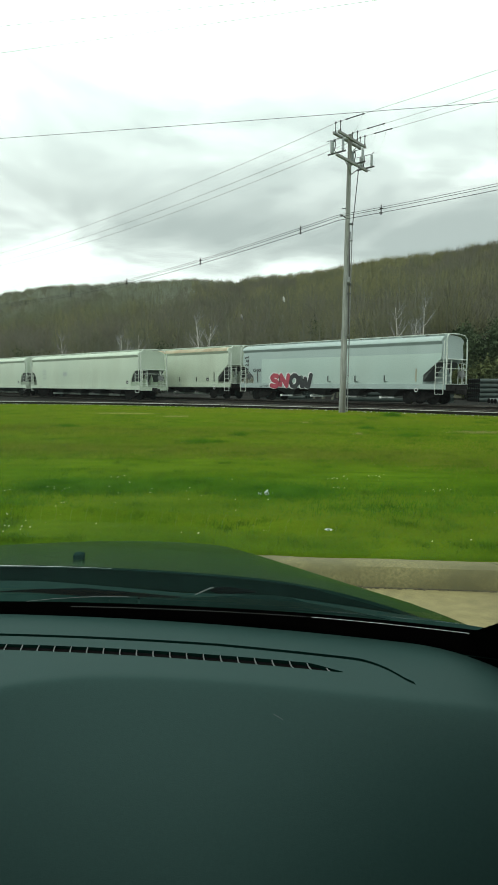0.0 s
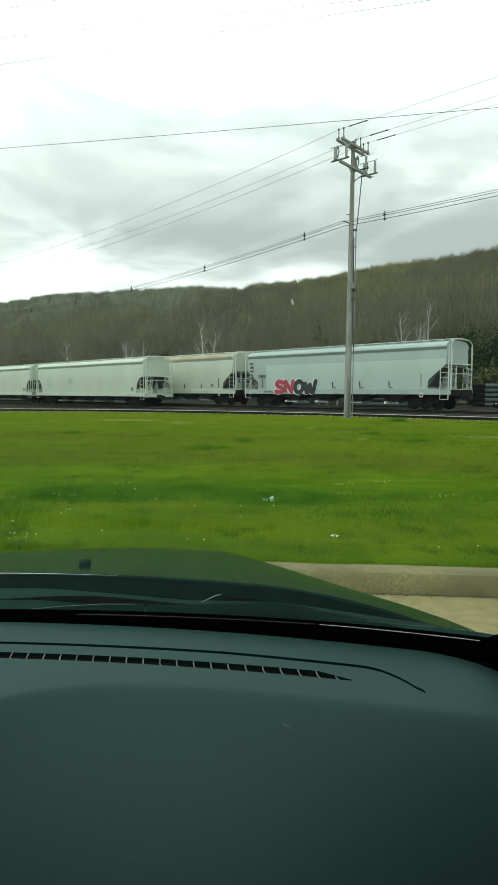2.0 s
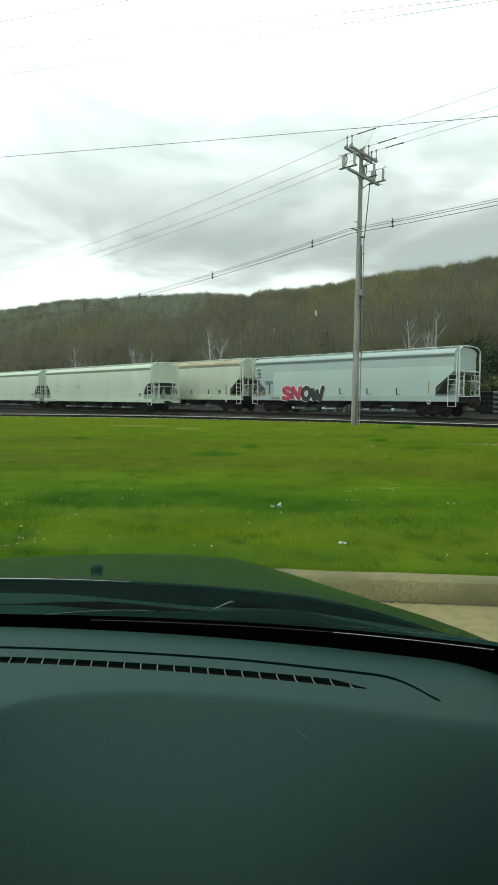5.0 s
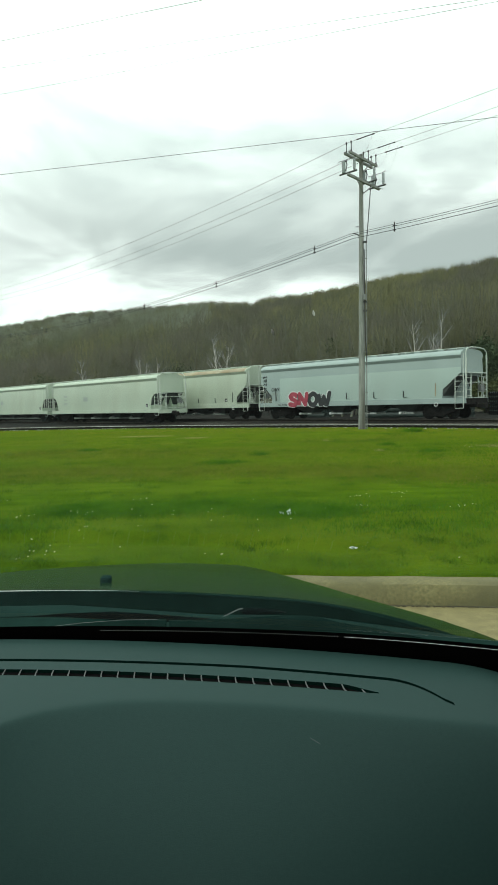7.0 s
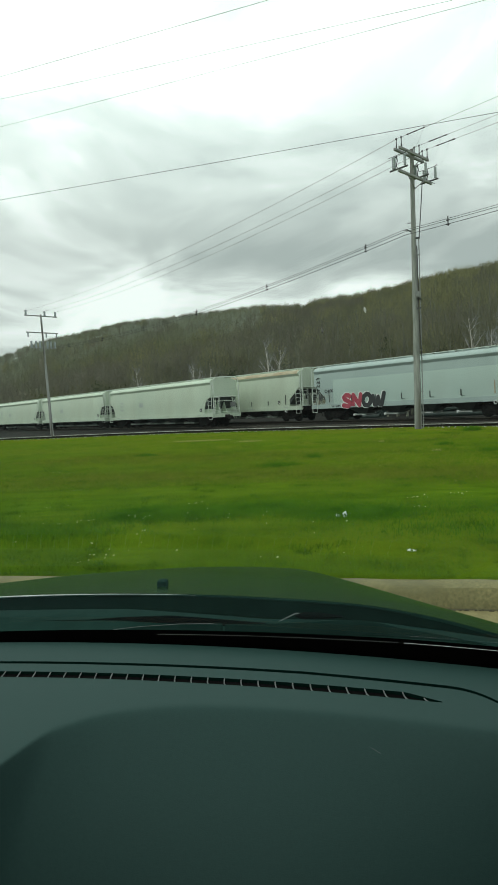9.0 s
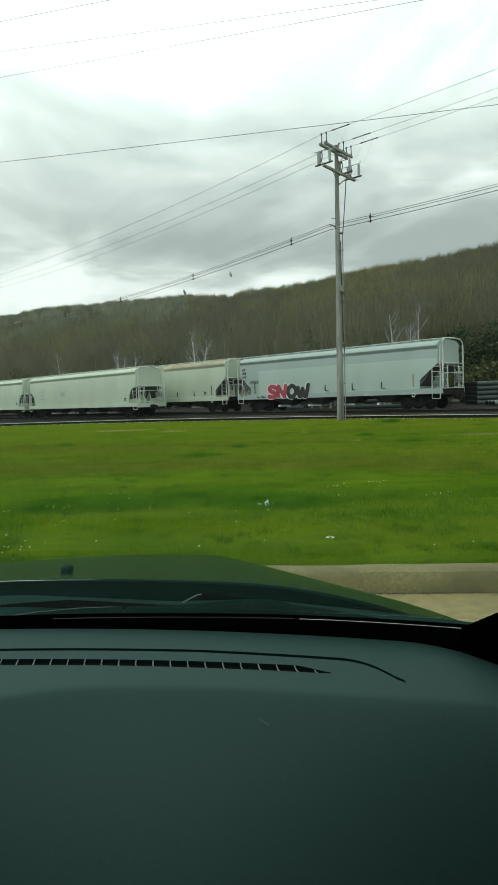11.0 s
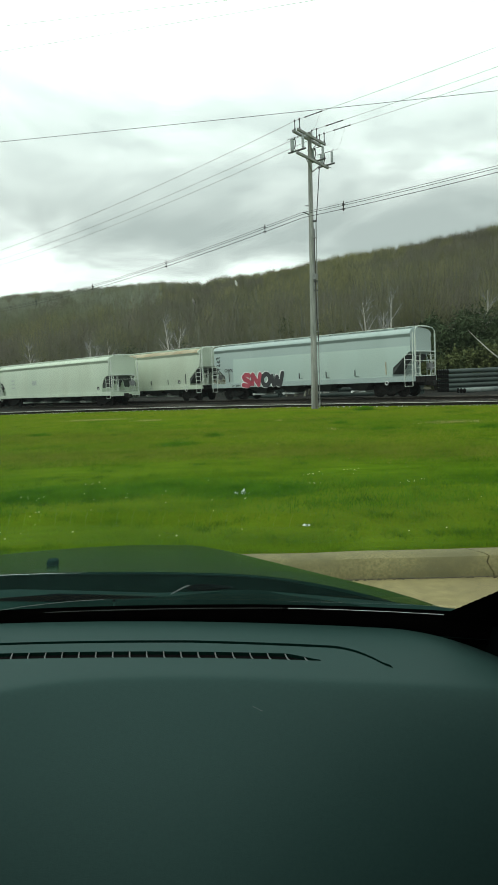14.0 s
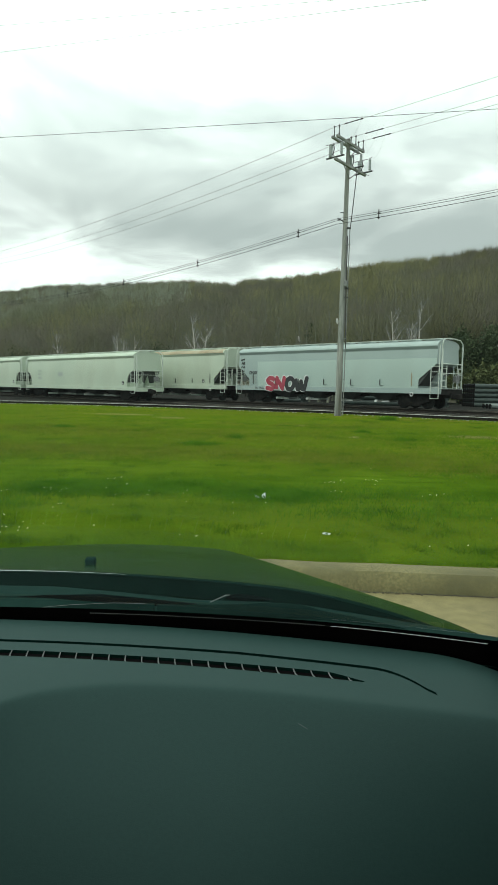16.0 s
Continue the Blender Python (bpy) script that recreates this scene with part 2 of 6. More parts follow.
# ---------------------------------------------------------------- mesh helpers
class Shape:
    """Vertices and faces of one mesh, put together from simple solids."""

    def __init__(self):
        self.v, self.f = [], []

    def add(self, verts, faces, m=None):
        n = len(self.v)
        self.v += [tuple(m @ Vector(p)) for p in verts] if m else [tuple(p) for p in verts]
        self.f += [tuple(i + n for i in face) for face in faces]
        return self

    def box(self, x0, x1, y0, y1, z0, z1, m=None, bevel=0.0):
        if not bevel:
            p = [(x, y, z) for z in (z0, z1) for x, y in ((x0, y0), (x1, y0), (x1, y1), (x0, y1))]
            return self.add(p, [(3, 2, 1, 0), (4, 5, 6, 7), (0, 1, 5, 4), (1, 2, 6, 5), (2, 3, 7, 6), (3, 0, 4, 7)], m)
        bm = bmesh.new()
        bmesh.ops.create_cube(bm, size=1, matrix=Matrix.Translation(((x0 + x1) / 2, (y0 + y1) / 2, (z0 + z1) / 2)) @ Matrix.Diagonal((x1 - x0, y1 - y0, z1 - z0, 1)))
        bmesh.ops.bevel(bm, geom=bm.edges[:], offset=bevel, segments=2, affect="EDGES", profile=0.5)
        bm.verts.index_update()
        self.add([v.co.copy() for v in bm.verts], [[v.index for v in f.verts] for f in bm.faces], m)
        bm.free()
        return self

    def tube(self, points, radius, sides=6, m=None, cap=True):
        """A round bar along points; radius may be a list."""
        pts = [Vector(p) for p in points]
        rad = [float(q) for q in radius] if isinstance(radius, (list, tuple)) else [float(radius)] * len(pts)
        verts, faces = [], []
        for i, p in enumerate(pts):
            way = (pts[min(i + 1, len(pts) - 1)] - pts[max(i - 1, 0)]).normalized()
            side = way.cross(Vector((0, 0, 1)) if abs(way.z) < 0.9 else Vector((1, 0, 0))).normalized()
            up = side.cross(way)
            for k in range(sides):
                a = 2 * math.pi * k / sides
                verts.append(p + rad[i] * (math.cos(a) * side + math.sin(a) * up))
        for i in range(len(pts) - 1):
            for k in range(sides):
                a, b = i * sides + k, i * sides + (k + 1) % sides
                faces.append((a, b, b + sides, a + sides))
        if cap:
            faces += [tuple(range(sides))[::-1], tuple(range((len(pts) - 1) * sides, len(pts) * sides))]
        return self.add(verts, faces, m)

    def loft(self, rings, m=None, cap=True, closed=True):
        """A skin over rings of equally many points."""
        k, verts, faces = len(rings[0]), [p for r in rings for p in r], []
        for i in range(len(rings) - 1):
            for j in range(k if closed else k - 1):
                a, b = i * k + j, i * k + (j + 1) % k
                faces.append((a, b, b + k, a + k))
        if cap and closed:
            faces += [tuple(range(k))[::-1], tuple(range((len(rings) - 1) * k, len(rings) * k))]
        return self.add(verts, faces, m)

    def grid(self, xs, ys, height):
        n = len(ys)
        verts = [(x, y, height(x, y)) for x in xs for y in ys]
        faces = [(i * n + j, (i + 1) * n + j, (i + 1) * n + j + 1, i * n + j + 1) for i in range(len(xs) - 1) for j in range(n - 1)]
        return self.add(verts, faces)

    def mesh(self, name, smooth=None):
        me = bpy.data.meshes.new(name)
        me.from_pydata(self.v, [], self.f)
        bm = bmesh.new()
        bm.from_mesh(me)
        bmesh.ops.recalc_face_normals(bm, faces=bm.faces[:])
        bm.to_mesh(me)
        bm.free()
        if smooth is not None:
            me.shade_smooth()
            me.set_sharp_from_angle(angle=radians(smooth))
        return me


def face_up(ob):
    """Turn an open sheet so that its faces look up."""
    if sum(p.normal.z * p.area for p in ob.data.polygons) < 0:
        ob.data.flip_normals()
    return ob


def thing(name, m=None, label="", category="", group="", kind=""):
    ob = new(name)
    ob.empty_display_size = 0.2
    if m is not None:
        ob.matrix_basis = m
    return tagged(ob, label, category, group, kind)


def solid(name, shape, material, label="", category="", group="", kind="", smooth=None, m=None):
    """A thing that is one mesh."""
    ob = new(name, shape.mesh(name, smooth) if isinstance(shape, Shape) else shape)
    ob.data.materials.clear()
    ob.data.materials.append(material)
    if m is not None:
        ob.matrix_basis = m
    return tagged(ob, label, category, group, kind)


def part(name, shape, material, parent, label="", smooth=None, m=None):
    """One mesh under a thing or under a part."""
    ob = solid(name, shape, material, label, smooth=smooth, m=m)
    ob.parent = parent
    return ob


def triangles(name, verts, faces, material):
    """One large mesh straight from arrays of corners and triangles."""
    me = bpy.data.meshes.new(name)
    me.vertices.add(len(verts))
    me.vertices.foreach_set("co", np.asarray(verts, np.float32).ravel())
    me.loops.add(faces.size)
    me.loops.foreach_set("vertex_index", np.asarray(faces, np.int32).ravel())
    me.polygons.add(len(faces))
    me.polygons.foreach_set("loop_start", np.arange(0, faces.size, 3, dtype=np.int32))
    me.update(calc_edges=True)
    me.validate()
    me.materials.append(material)
    return me


def soft_normals(me, directions):
    """Corner normals of a crown or a lawn: each triangle is turned to its direction and shaded by it."""
    me.normals_split_custom_set(np.repeat(directions / np.linalg.norm(directions, axis=1, keepdims=True), 3, axis=0))
    return me


def wind(tri, directions):
    """Turn loose triangles (n, 3, 3) so that their faces look along the directions."""
    flat = np.cross(tri[:, 1] - tri[:, 0], tri[:, 2] - tri[:, 0])
    wrong = np.sum(flat * directions, 1) < 0
    tri[wrong] = tri[wrong][:, ::-1]
    return tri


# ---------------------------------------------------------------- ground, kerb, lot
KERB_TURN = -5.2
KERB_Y = 3.70  # front face of the kerb straight ahead


def ease(a, b, v):
    t = np.clip((v - a) / (b - a), 0, 1)
    return t * t * (3 - 2 * t)


SIDING_X = (-90, -45, -30, -21.9, -15.8, -10.1, -4.65, 1.5, 4.84, 10.4, 16.5, 25, 40)
SIDING_Y = (35, 39, 39.8, 39.6, 39.1, 37.9, 35.7, 32.6, 30.2, 25.9, 20.7, 12.5, -4)


def siding_y(x):
    return float(np.interp(x, SIDING_X, SIDING_Y))


RIDGE_AZ = (-60, -45, -29.5, -24.8, -21.6, -18.6, -16, -12.2, -7.2, -4.7, -1.6, 0, 4, 8.1, 13, 17.8, 21.5, 24, 35, 60)
RIDGE_TAN = (0.02, 0.05, 0.0929, 0.1228, 0.134, 0.1465, 0.152, 0.1567, 0.1652, 0.1668, 0.163, 0.168, 0.172, 0.184, 0.1945, 0.202, 0.207, 0.213, 0.20, 0.1)


def hill(x, y):
    """Height of the wooded hill beyond the tracks."""
    r = math.hypot(x, y)
    az = math.degrees(math.atan2(x, y))
    if abs(az) > 75 or r < 60:
        return 0.0
    near = max(72 / max(0.25, (math.sin(math.radians(az)) + math.cos(math.radians(az))) / 1.0), 75)
    top = float(np.interp(az, (-60, -30, -20, -5, 5, 22, 60), (620, 560, 480, 400, 330, 240, 200)))
    crest = (float(np.interp(az, RIDGE_AZ, RIDGE_TAN)) * top - 7.0) * float(ease(75, 60, abs(az)))
    if r < top:
        return max(0.0, crest) * float(ease(near - 10, top * 1.25, r)) / float(ease(near - 10, top * 1.25, top))
    return max(0.0, crest) * (1 - 0.6 * float(ease(top, top * 2.5, r)))


def ground_z(x, y):
    over = y - (3.95 - 0.091 * x)
    if over < 0:
        return -0.12
    w = y - siding_y(x)
    z = 0.14 + 0.03 * noise.noise((x * 0.25, y * 0.25, 0)) * min(1, over)
    z += -0.20 * float(ease(-9, -1, w)) - 0.42 * float(ease(1, 6, w))
    if w > 20:
        z += 0.5 * noise.noise((x * 0.05, y * 0.05, 3)) * float(ease(25, 50, w))
    if w > 1:
        z += 0.18 * float(ease(34.8, 36.4, (x + y) / 1.41421))   # the far track lies a little higher
    return z + (hill(x, y) if y > 25 else 0.0)


def spread(lo, hi, fine_lo, fine_hi, step, grow=1.18):
    out, v, s = [], fine_lo, step
    while v < fine_hi:
        out.append(v)
        v += step
    v, s = fine_hi, step
    while v < hi:
        out.append(v)
        s *= grow
        v += s
    out.append(hi)
    v, s, low = fine_lo, step, []
    while v > lo:
        s *= grow
        v -= s
        low.append(max(v, lo))
    return sorted(set(low)) + out


g = Shape().grid(spread(-2500, 2500, -40, 30, 0.6, 1.07), [-2500, -800, -200, -60, -10, 3.0, 3.6] + spread(3.9, 3000, 3.9, 45, 0.5, 1.06)[0:], ground_z)
ground_mesh = g.mesh("ground", 180)
ground = solid("ground", ground_mesh, M_GRASS, "mown green lawn running on to brown brush and a hill", "ground", kind="structure")
ground_mesh.materials.append(M_BRUSH)
ground_mesh.materials.append(M_BALLAST)
for p in ground_mesh.polygons:
    if p.center.y > siding_y(p.center.x) + 1:
        p.material_index = 2 if p.center.x + p.center.y < 92 else 1

turn = pose(0, KERB_Y, 0, 0, 0, KERB_TURN)
lot = solid("pavement", Shape().box(-30, 30, -26, -0.002, -0.3, 0.022, turn), M_LOT, "worn tan concrete parking lot", "pavement", kind="structure")
kerb = thing("kerb", turn, "weathered tan concrete kerb with a cracked joint beside the lawn", "kerb", kind="structure")
stone = None
for i in range(-6, 7):
    a, b = 1.60 + 3.05 * i, 1.60 + 3.05 * (i + 1) - 0.011
    s = Shape()
    prof = [(0.0, -0.2), (0.0, 0.04), (0.008, 0.11), (0.03, 0.142), (0.06, 0.15), (0.17, 0.152), (0.19, 0.14), (0.19, -0.2)]
    xs = np.linspace(a, b, 22)
    rings = []
    for x in xs:
        j = 0.004 * noise.noise((x * 3, 1, 0)) + 0.003 * noise.noise((x * 9, 2, 0))
        skew = 0.05 if (i == 0 and x == xs[0]) or (i == -1 and x == xs[-1]) else 0.0
        rings.append([(x - 2.0 * skew * (q / 0.19) + (0.02 * math.sin(k * 2.3) if skew else 0.0), q + (j if 0 < k < 6 else 0), z + (j if 2 < k < 7 else 0)) for k, (q, z) in enumerate(prof)])
    part("kerb_stone", s.loft(rings), M_CONCRETE, kerb, smooth=40)
# dark filler added in the slanting joint so that its gap reads as shaded
fill = []
for dx in (-0.03, 0.02):
    fill.append([(1.60 + dx - 0.1 * (q / 0.19) + 0.02 * math.sin(k * 2.3), q + 0.006, z - 0.006) for k, (q, z) in enumerate([(0.0, -0.1), (0.0, 0.04), (0.008, 0.11), (0.03, 0.142), (0.06, 0.15), (0.17, 0.152), (0.18, 0.1)])])
part("joint_filler", Shape().loft(fill), M_DIRTFILL, kerb, "dark filler in a cracked joint")
s = Shape()
for i in range(500):
    x, y = random.uniform(-5, 6), -abs(random.gauss(0, 0.012))
    s.box(x, x + random.uniform(0.008, 0.03), y - random.uniform(0.004, 0.012), y, 0.0, random.uniform(0.003, 0.007))
edge = [(x, 0.016 + 0.022 * noise.noise((x * 1.7, 3, 0)) + 0.012 * noise.noise((x * 21, 5, 0))) for x in np.linspace(-5, 6, 500)]
s.loft([[(x, 0.0, 0.003), (x, -max(0.002, q), 0.0025)] for x, q in edge], cap=False, closed=False)
solid("gutter_debris", s, M_DIRTFILL, "dark line of dirt and grit along the kerb", "dirt", kind="stuff", m=pose(0, 0, 0.022) @ turn)

# ---------------------------------------------------------------- rail yard
RAIL_Z = -0.28
ALONG = Vector((0.70711, -0.70711, 0))   # along the yard tracks, towards the near end
ACROSS = Vector((0.70711, 0.70711, 0))   # away from the lawn


def track_pose(u, s):
    """Yard frame: s metres along from the yard's origin, u metres across."""
    p = ALONG * s + ACROSS * u
    return Matrix.Translation((p.x, p.y, RAIL_Z if u < 35 else RAIL_Z + 0.18)) @ pose(0, 0, 0, 0, 0, -45)


U_FAR, U_NEAR = 51.5 / 1.41421 + 1.5, 44.5 / 1.41421 + 1.55   # centre lines of the two tracks

s = Shape()
xs = np.linspace(-88, 38, 120)
lo = [(x, siding_y(x) - 1.0) for x in xs]
rows = []
for k in range(9):
    row = []
    for x, y in lo:
        far = (U_FAR + 20) * 1.41421 - x
        t = (k / 8) ** 1.3
        yy = y + (max(far, y + 6) - y) * t
        w = yy - siding_y(x)
        row.append((x, yy, ground_z(x, yy) - hill(x, yy) + 0.02 * min(1, k) + 0.03 * noise.noise((x, yy, 0))))
    rows.append(row)
face_up(solid("ballast", s.loft(rows, cap=False, closed=False), M_BALLAST, "dark cinder ballast of a rail yard", "ballast", kind="structure", smooth=60))
st = Shape()
for k in range(600):
    x = random.uniform(-30, 18)
    y = siding_y(x) - 1.0 + random.gauss(0, 0.22)
    q = random.uniform(0.01, 0.032)
    z = ground_z(x, y)
    st.tube([(x, y, z - 0.01), (x + q * 0.3, y, z + q), (x + q * 0.5, y, z + q * 1.5)], [q, q * 0.9, q * 0.3], 5)
solid("gravel", st, M_GRAVEL, "pale gravel stones at the edge of the lawn", "gravel", kind="stuff")


def rail_profile(parent, points, z, name="rail", head_material=None):
    """A rail along points: foot, web and a worn bright head."""
    foot, head = Shape(), Shape()
    for shape, prof in ((foot, [(-0.07, 0), (0.07, 0), (0.07, 0.015), (0.012, 0.03), (0.012, 0.11), (0.034, 0.12), (0.034, 0.14), (-0.034, 0.14), (-0.034, 0.12), (-0.012, 0.11), (-0.012, 0.03), (-0.07, 0.015)]),
                        (head, [(-0.033, 0.141), (0.033, 0.141), (0.033, 0.158), (0.024, 0.165), (-0.024, 0.165), (-0.033, 0.158)])):
        rings = []
        for i, p in enumerate(points):
            a, b = points[max(i - 1, 0)], points[min(i + 1, len(points) - 1)]
            d = Vector((b[0] - a[0], b[1] - a[1], 0)).normalized()
            n = Vector((d.y, -d.x, 0))
            rings.append([(p[0] + n.x * q, p[1] + n.y * q, z(p) + h) for q, h in prof])
        shape.loft(rings)
    body = part(name, foot, M_RAIL, parent)
    part("rail_head", head, head_material or M_RAILTOP, body, "worn rail head")


def tie_row(parent, centre, turn_at, count, step0):
    me = Shape().box(-0.115, 0.115, -1.25, 1.25, -0.14, 0.0).mesh("tie")
    me.materials.append(M_TIE)
    for i in range(count):
        ob = new("tie", me)
        ob.parent = parent
        x, y, z = centre(i)
        ob.matrix_basis = pose(x, y, z, 0, 0, turn_at(i) + random.uniform(-1.5, 1.5))


siding = thing("siding_track", None, "curved rusty siding track with worn rail heads", "railway track", kind="structure")
curve = []
for x in np.linspace(-60, 36, 100):
    # smooth the corner points of the curve
    curve.append((x, float(np.mean([siding_y(x + q) for q in np.linspace(-5, 5, 11)]))))
off = []
for i, p in enumerate(curve):
    a, b = curve[max(i - 1, 0)], curve[min(i + 1, len(curve) - 1)]
    d = Vector((b[0] - a[0], b[1] - a[1], 0)).normalized()
    off.append((p[0] - d.y * 1.5, p[1] + d.x * 1.5))
SID_Z = 0.0
rail_profile(siding, curve, lambda p: SID_Z - 0.075)
rail_profile(siding, off, lambda p: SID_Z - 0.085, head_material=M_RAILDULL)
for u in (U_FAR, U_NEAR):
    tr = thing("yard_track", track_pose(u, 0), "straight yard track under standing freight cars", "railway track", "yard tracks", kind="structure")
    for side in (-0.75, 0.75):
        rail_profile(tr, [(x, side) for x in np.linspace(-130, 40, 30)], lambda p: -0.165, head_material=M_RAILDULL)
    tie_row(tr, lambda i: (-100 + i * 0.6, 0, -0.17), lambda i: 0, 220, 0)

# ---------------------------------------------------------------- covered hopper cars
def paint(name, a, b, stain, rough=0.5):
    return surface(name, a, b, 0.8, rough, 0.15, third=stain, scale3=0.9, cut3=(0.52, 0.85), stretch=(0.5, 0.5, 0.16), bump_scale=3, bump_dist=0.01)


M_BLUEGREY = paint("blue_grey_paint", (0.305, 0.385, 0.365), (0.355, 0.435, 0.415), (0.27, 0.345, 0.32))
M_CREAM = paint("cream_paint", (0.445, 0.530, 0.420), (0.515, 0.600, 0.480), (0.42, 0.475, 0.365))
M_BEIGE = paint("pale_cream_paint", (0.415, 0.488, 0.382), (0.485, 0.555, 0.445), (0.38, 0.42, 0.32))
M_RAILPAINT = surface("pale_worn_handrail_paint", (0.50, 0.56, 0.50), (0.62, 0.67, 0.61), 3.0, 0.6, 0, third=(0.36, 0.38, 0.33), scale3=1.5, cut3=(0.55, 0.75))
M_PATCH = paint("repainted_panel", (0.380, 0.490, 0.445), (0.425, 0.535, 0.490), (0.37, 0.455, 0.41))
M_GATE = surface("pale_outlet_steel", (0.26, 0.30, 0.27), (0.40, 0.44, 0.40), 3.0, 0.6, 0.1)
M_UNDER = surface("grimy_underframe", (0.008, 0.008, 0.008), (0.024, 0.023, 0.021), 4.0, 0.9, 0.3, spec=0.1)
M_SLOPE = surface("dark_hopper_steel", (0.035, 0.042, 0.04), (0.075, 0.085, 0.08), 2.0, 0.8, 0.2)
M_WHITE = surface("white_stencil", (0.6, 0.62, 0.6), (0.7, 0.72, 0.7), 5.0, 0.7, 0)
M_BLACKPAINT = surface("black_stencil", (0.018, 0.02, 0.022), (0.035, 0.038, 0.04), 5.0, 0.6, 0)
M_RED = surface("red_spray_paint", (0.30, 0.030, 0.055), (0.43, 0.070, 0.10), 5.0, 0.6, 0)
M_GREYMARK = surface("faded_stencil", (0.33, 0.38, 0.345), (0.40, 0.455, 0.415), 5.0, 0.7, 0)
M_RUST = surface("rust", (0.23, 0.15, 0.08), (0.40, 0.31, 0.18), 1.6, 0.9, 0.2, third=(0.47, 0.46, 0.35), scale3=0.7, cut3=(0.3, 0.8))


def lettering(text, size, material, parent, m, thick=0.004, bold=0.0, shear=0.0, label="", name="lettering"):
    cu = bpy.data.curves.new(name, "FONT")
    cu.body, cu.size, cu.extrude, cu.offset, cu.shear, cu.resolution_u = text, size, thick, bold, shear, 3
    tmp = bpy.data.objects.new(name, cu)
    me = bpy.data.meshes.new_from_object(tmp)
    bpy.data.objects.remove(tmp)
    me.name = name
    return part(name, me, material, parent, label, m=m)


def section(half, z0, z1, cut):
    """Right half of a hopper's section from its lower edge to the roof's middle; cut raises the lower edge."""
    side = [(0.0, 0.98), (0.2, 0.993), (0.42, 1.0), (0.72, 0.975), (0.915, 0.925), (0.93, 0.918), (1.0, 0.995)]
    out = []
    eave = z1 - 0.42
    for t, w in side:
        z = max(z0 + (eave - z0) * t, cut + 0.002 * t)
        tt = (z - z0) / (eave - z0)
        out.append((half * float(np.interp(tt, [a for a, _ in side], [b for _, b in side])), z))
    out += [(half * 1.0, eave + 0.012), (half * 0.99, eave + 0.06), (half * 0.92, eave + 0.20), (half * 0.74, eave + 0.33), (half * 0.45, eave + 0.40), (0.0, eave + 0.42)]
    return out


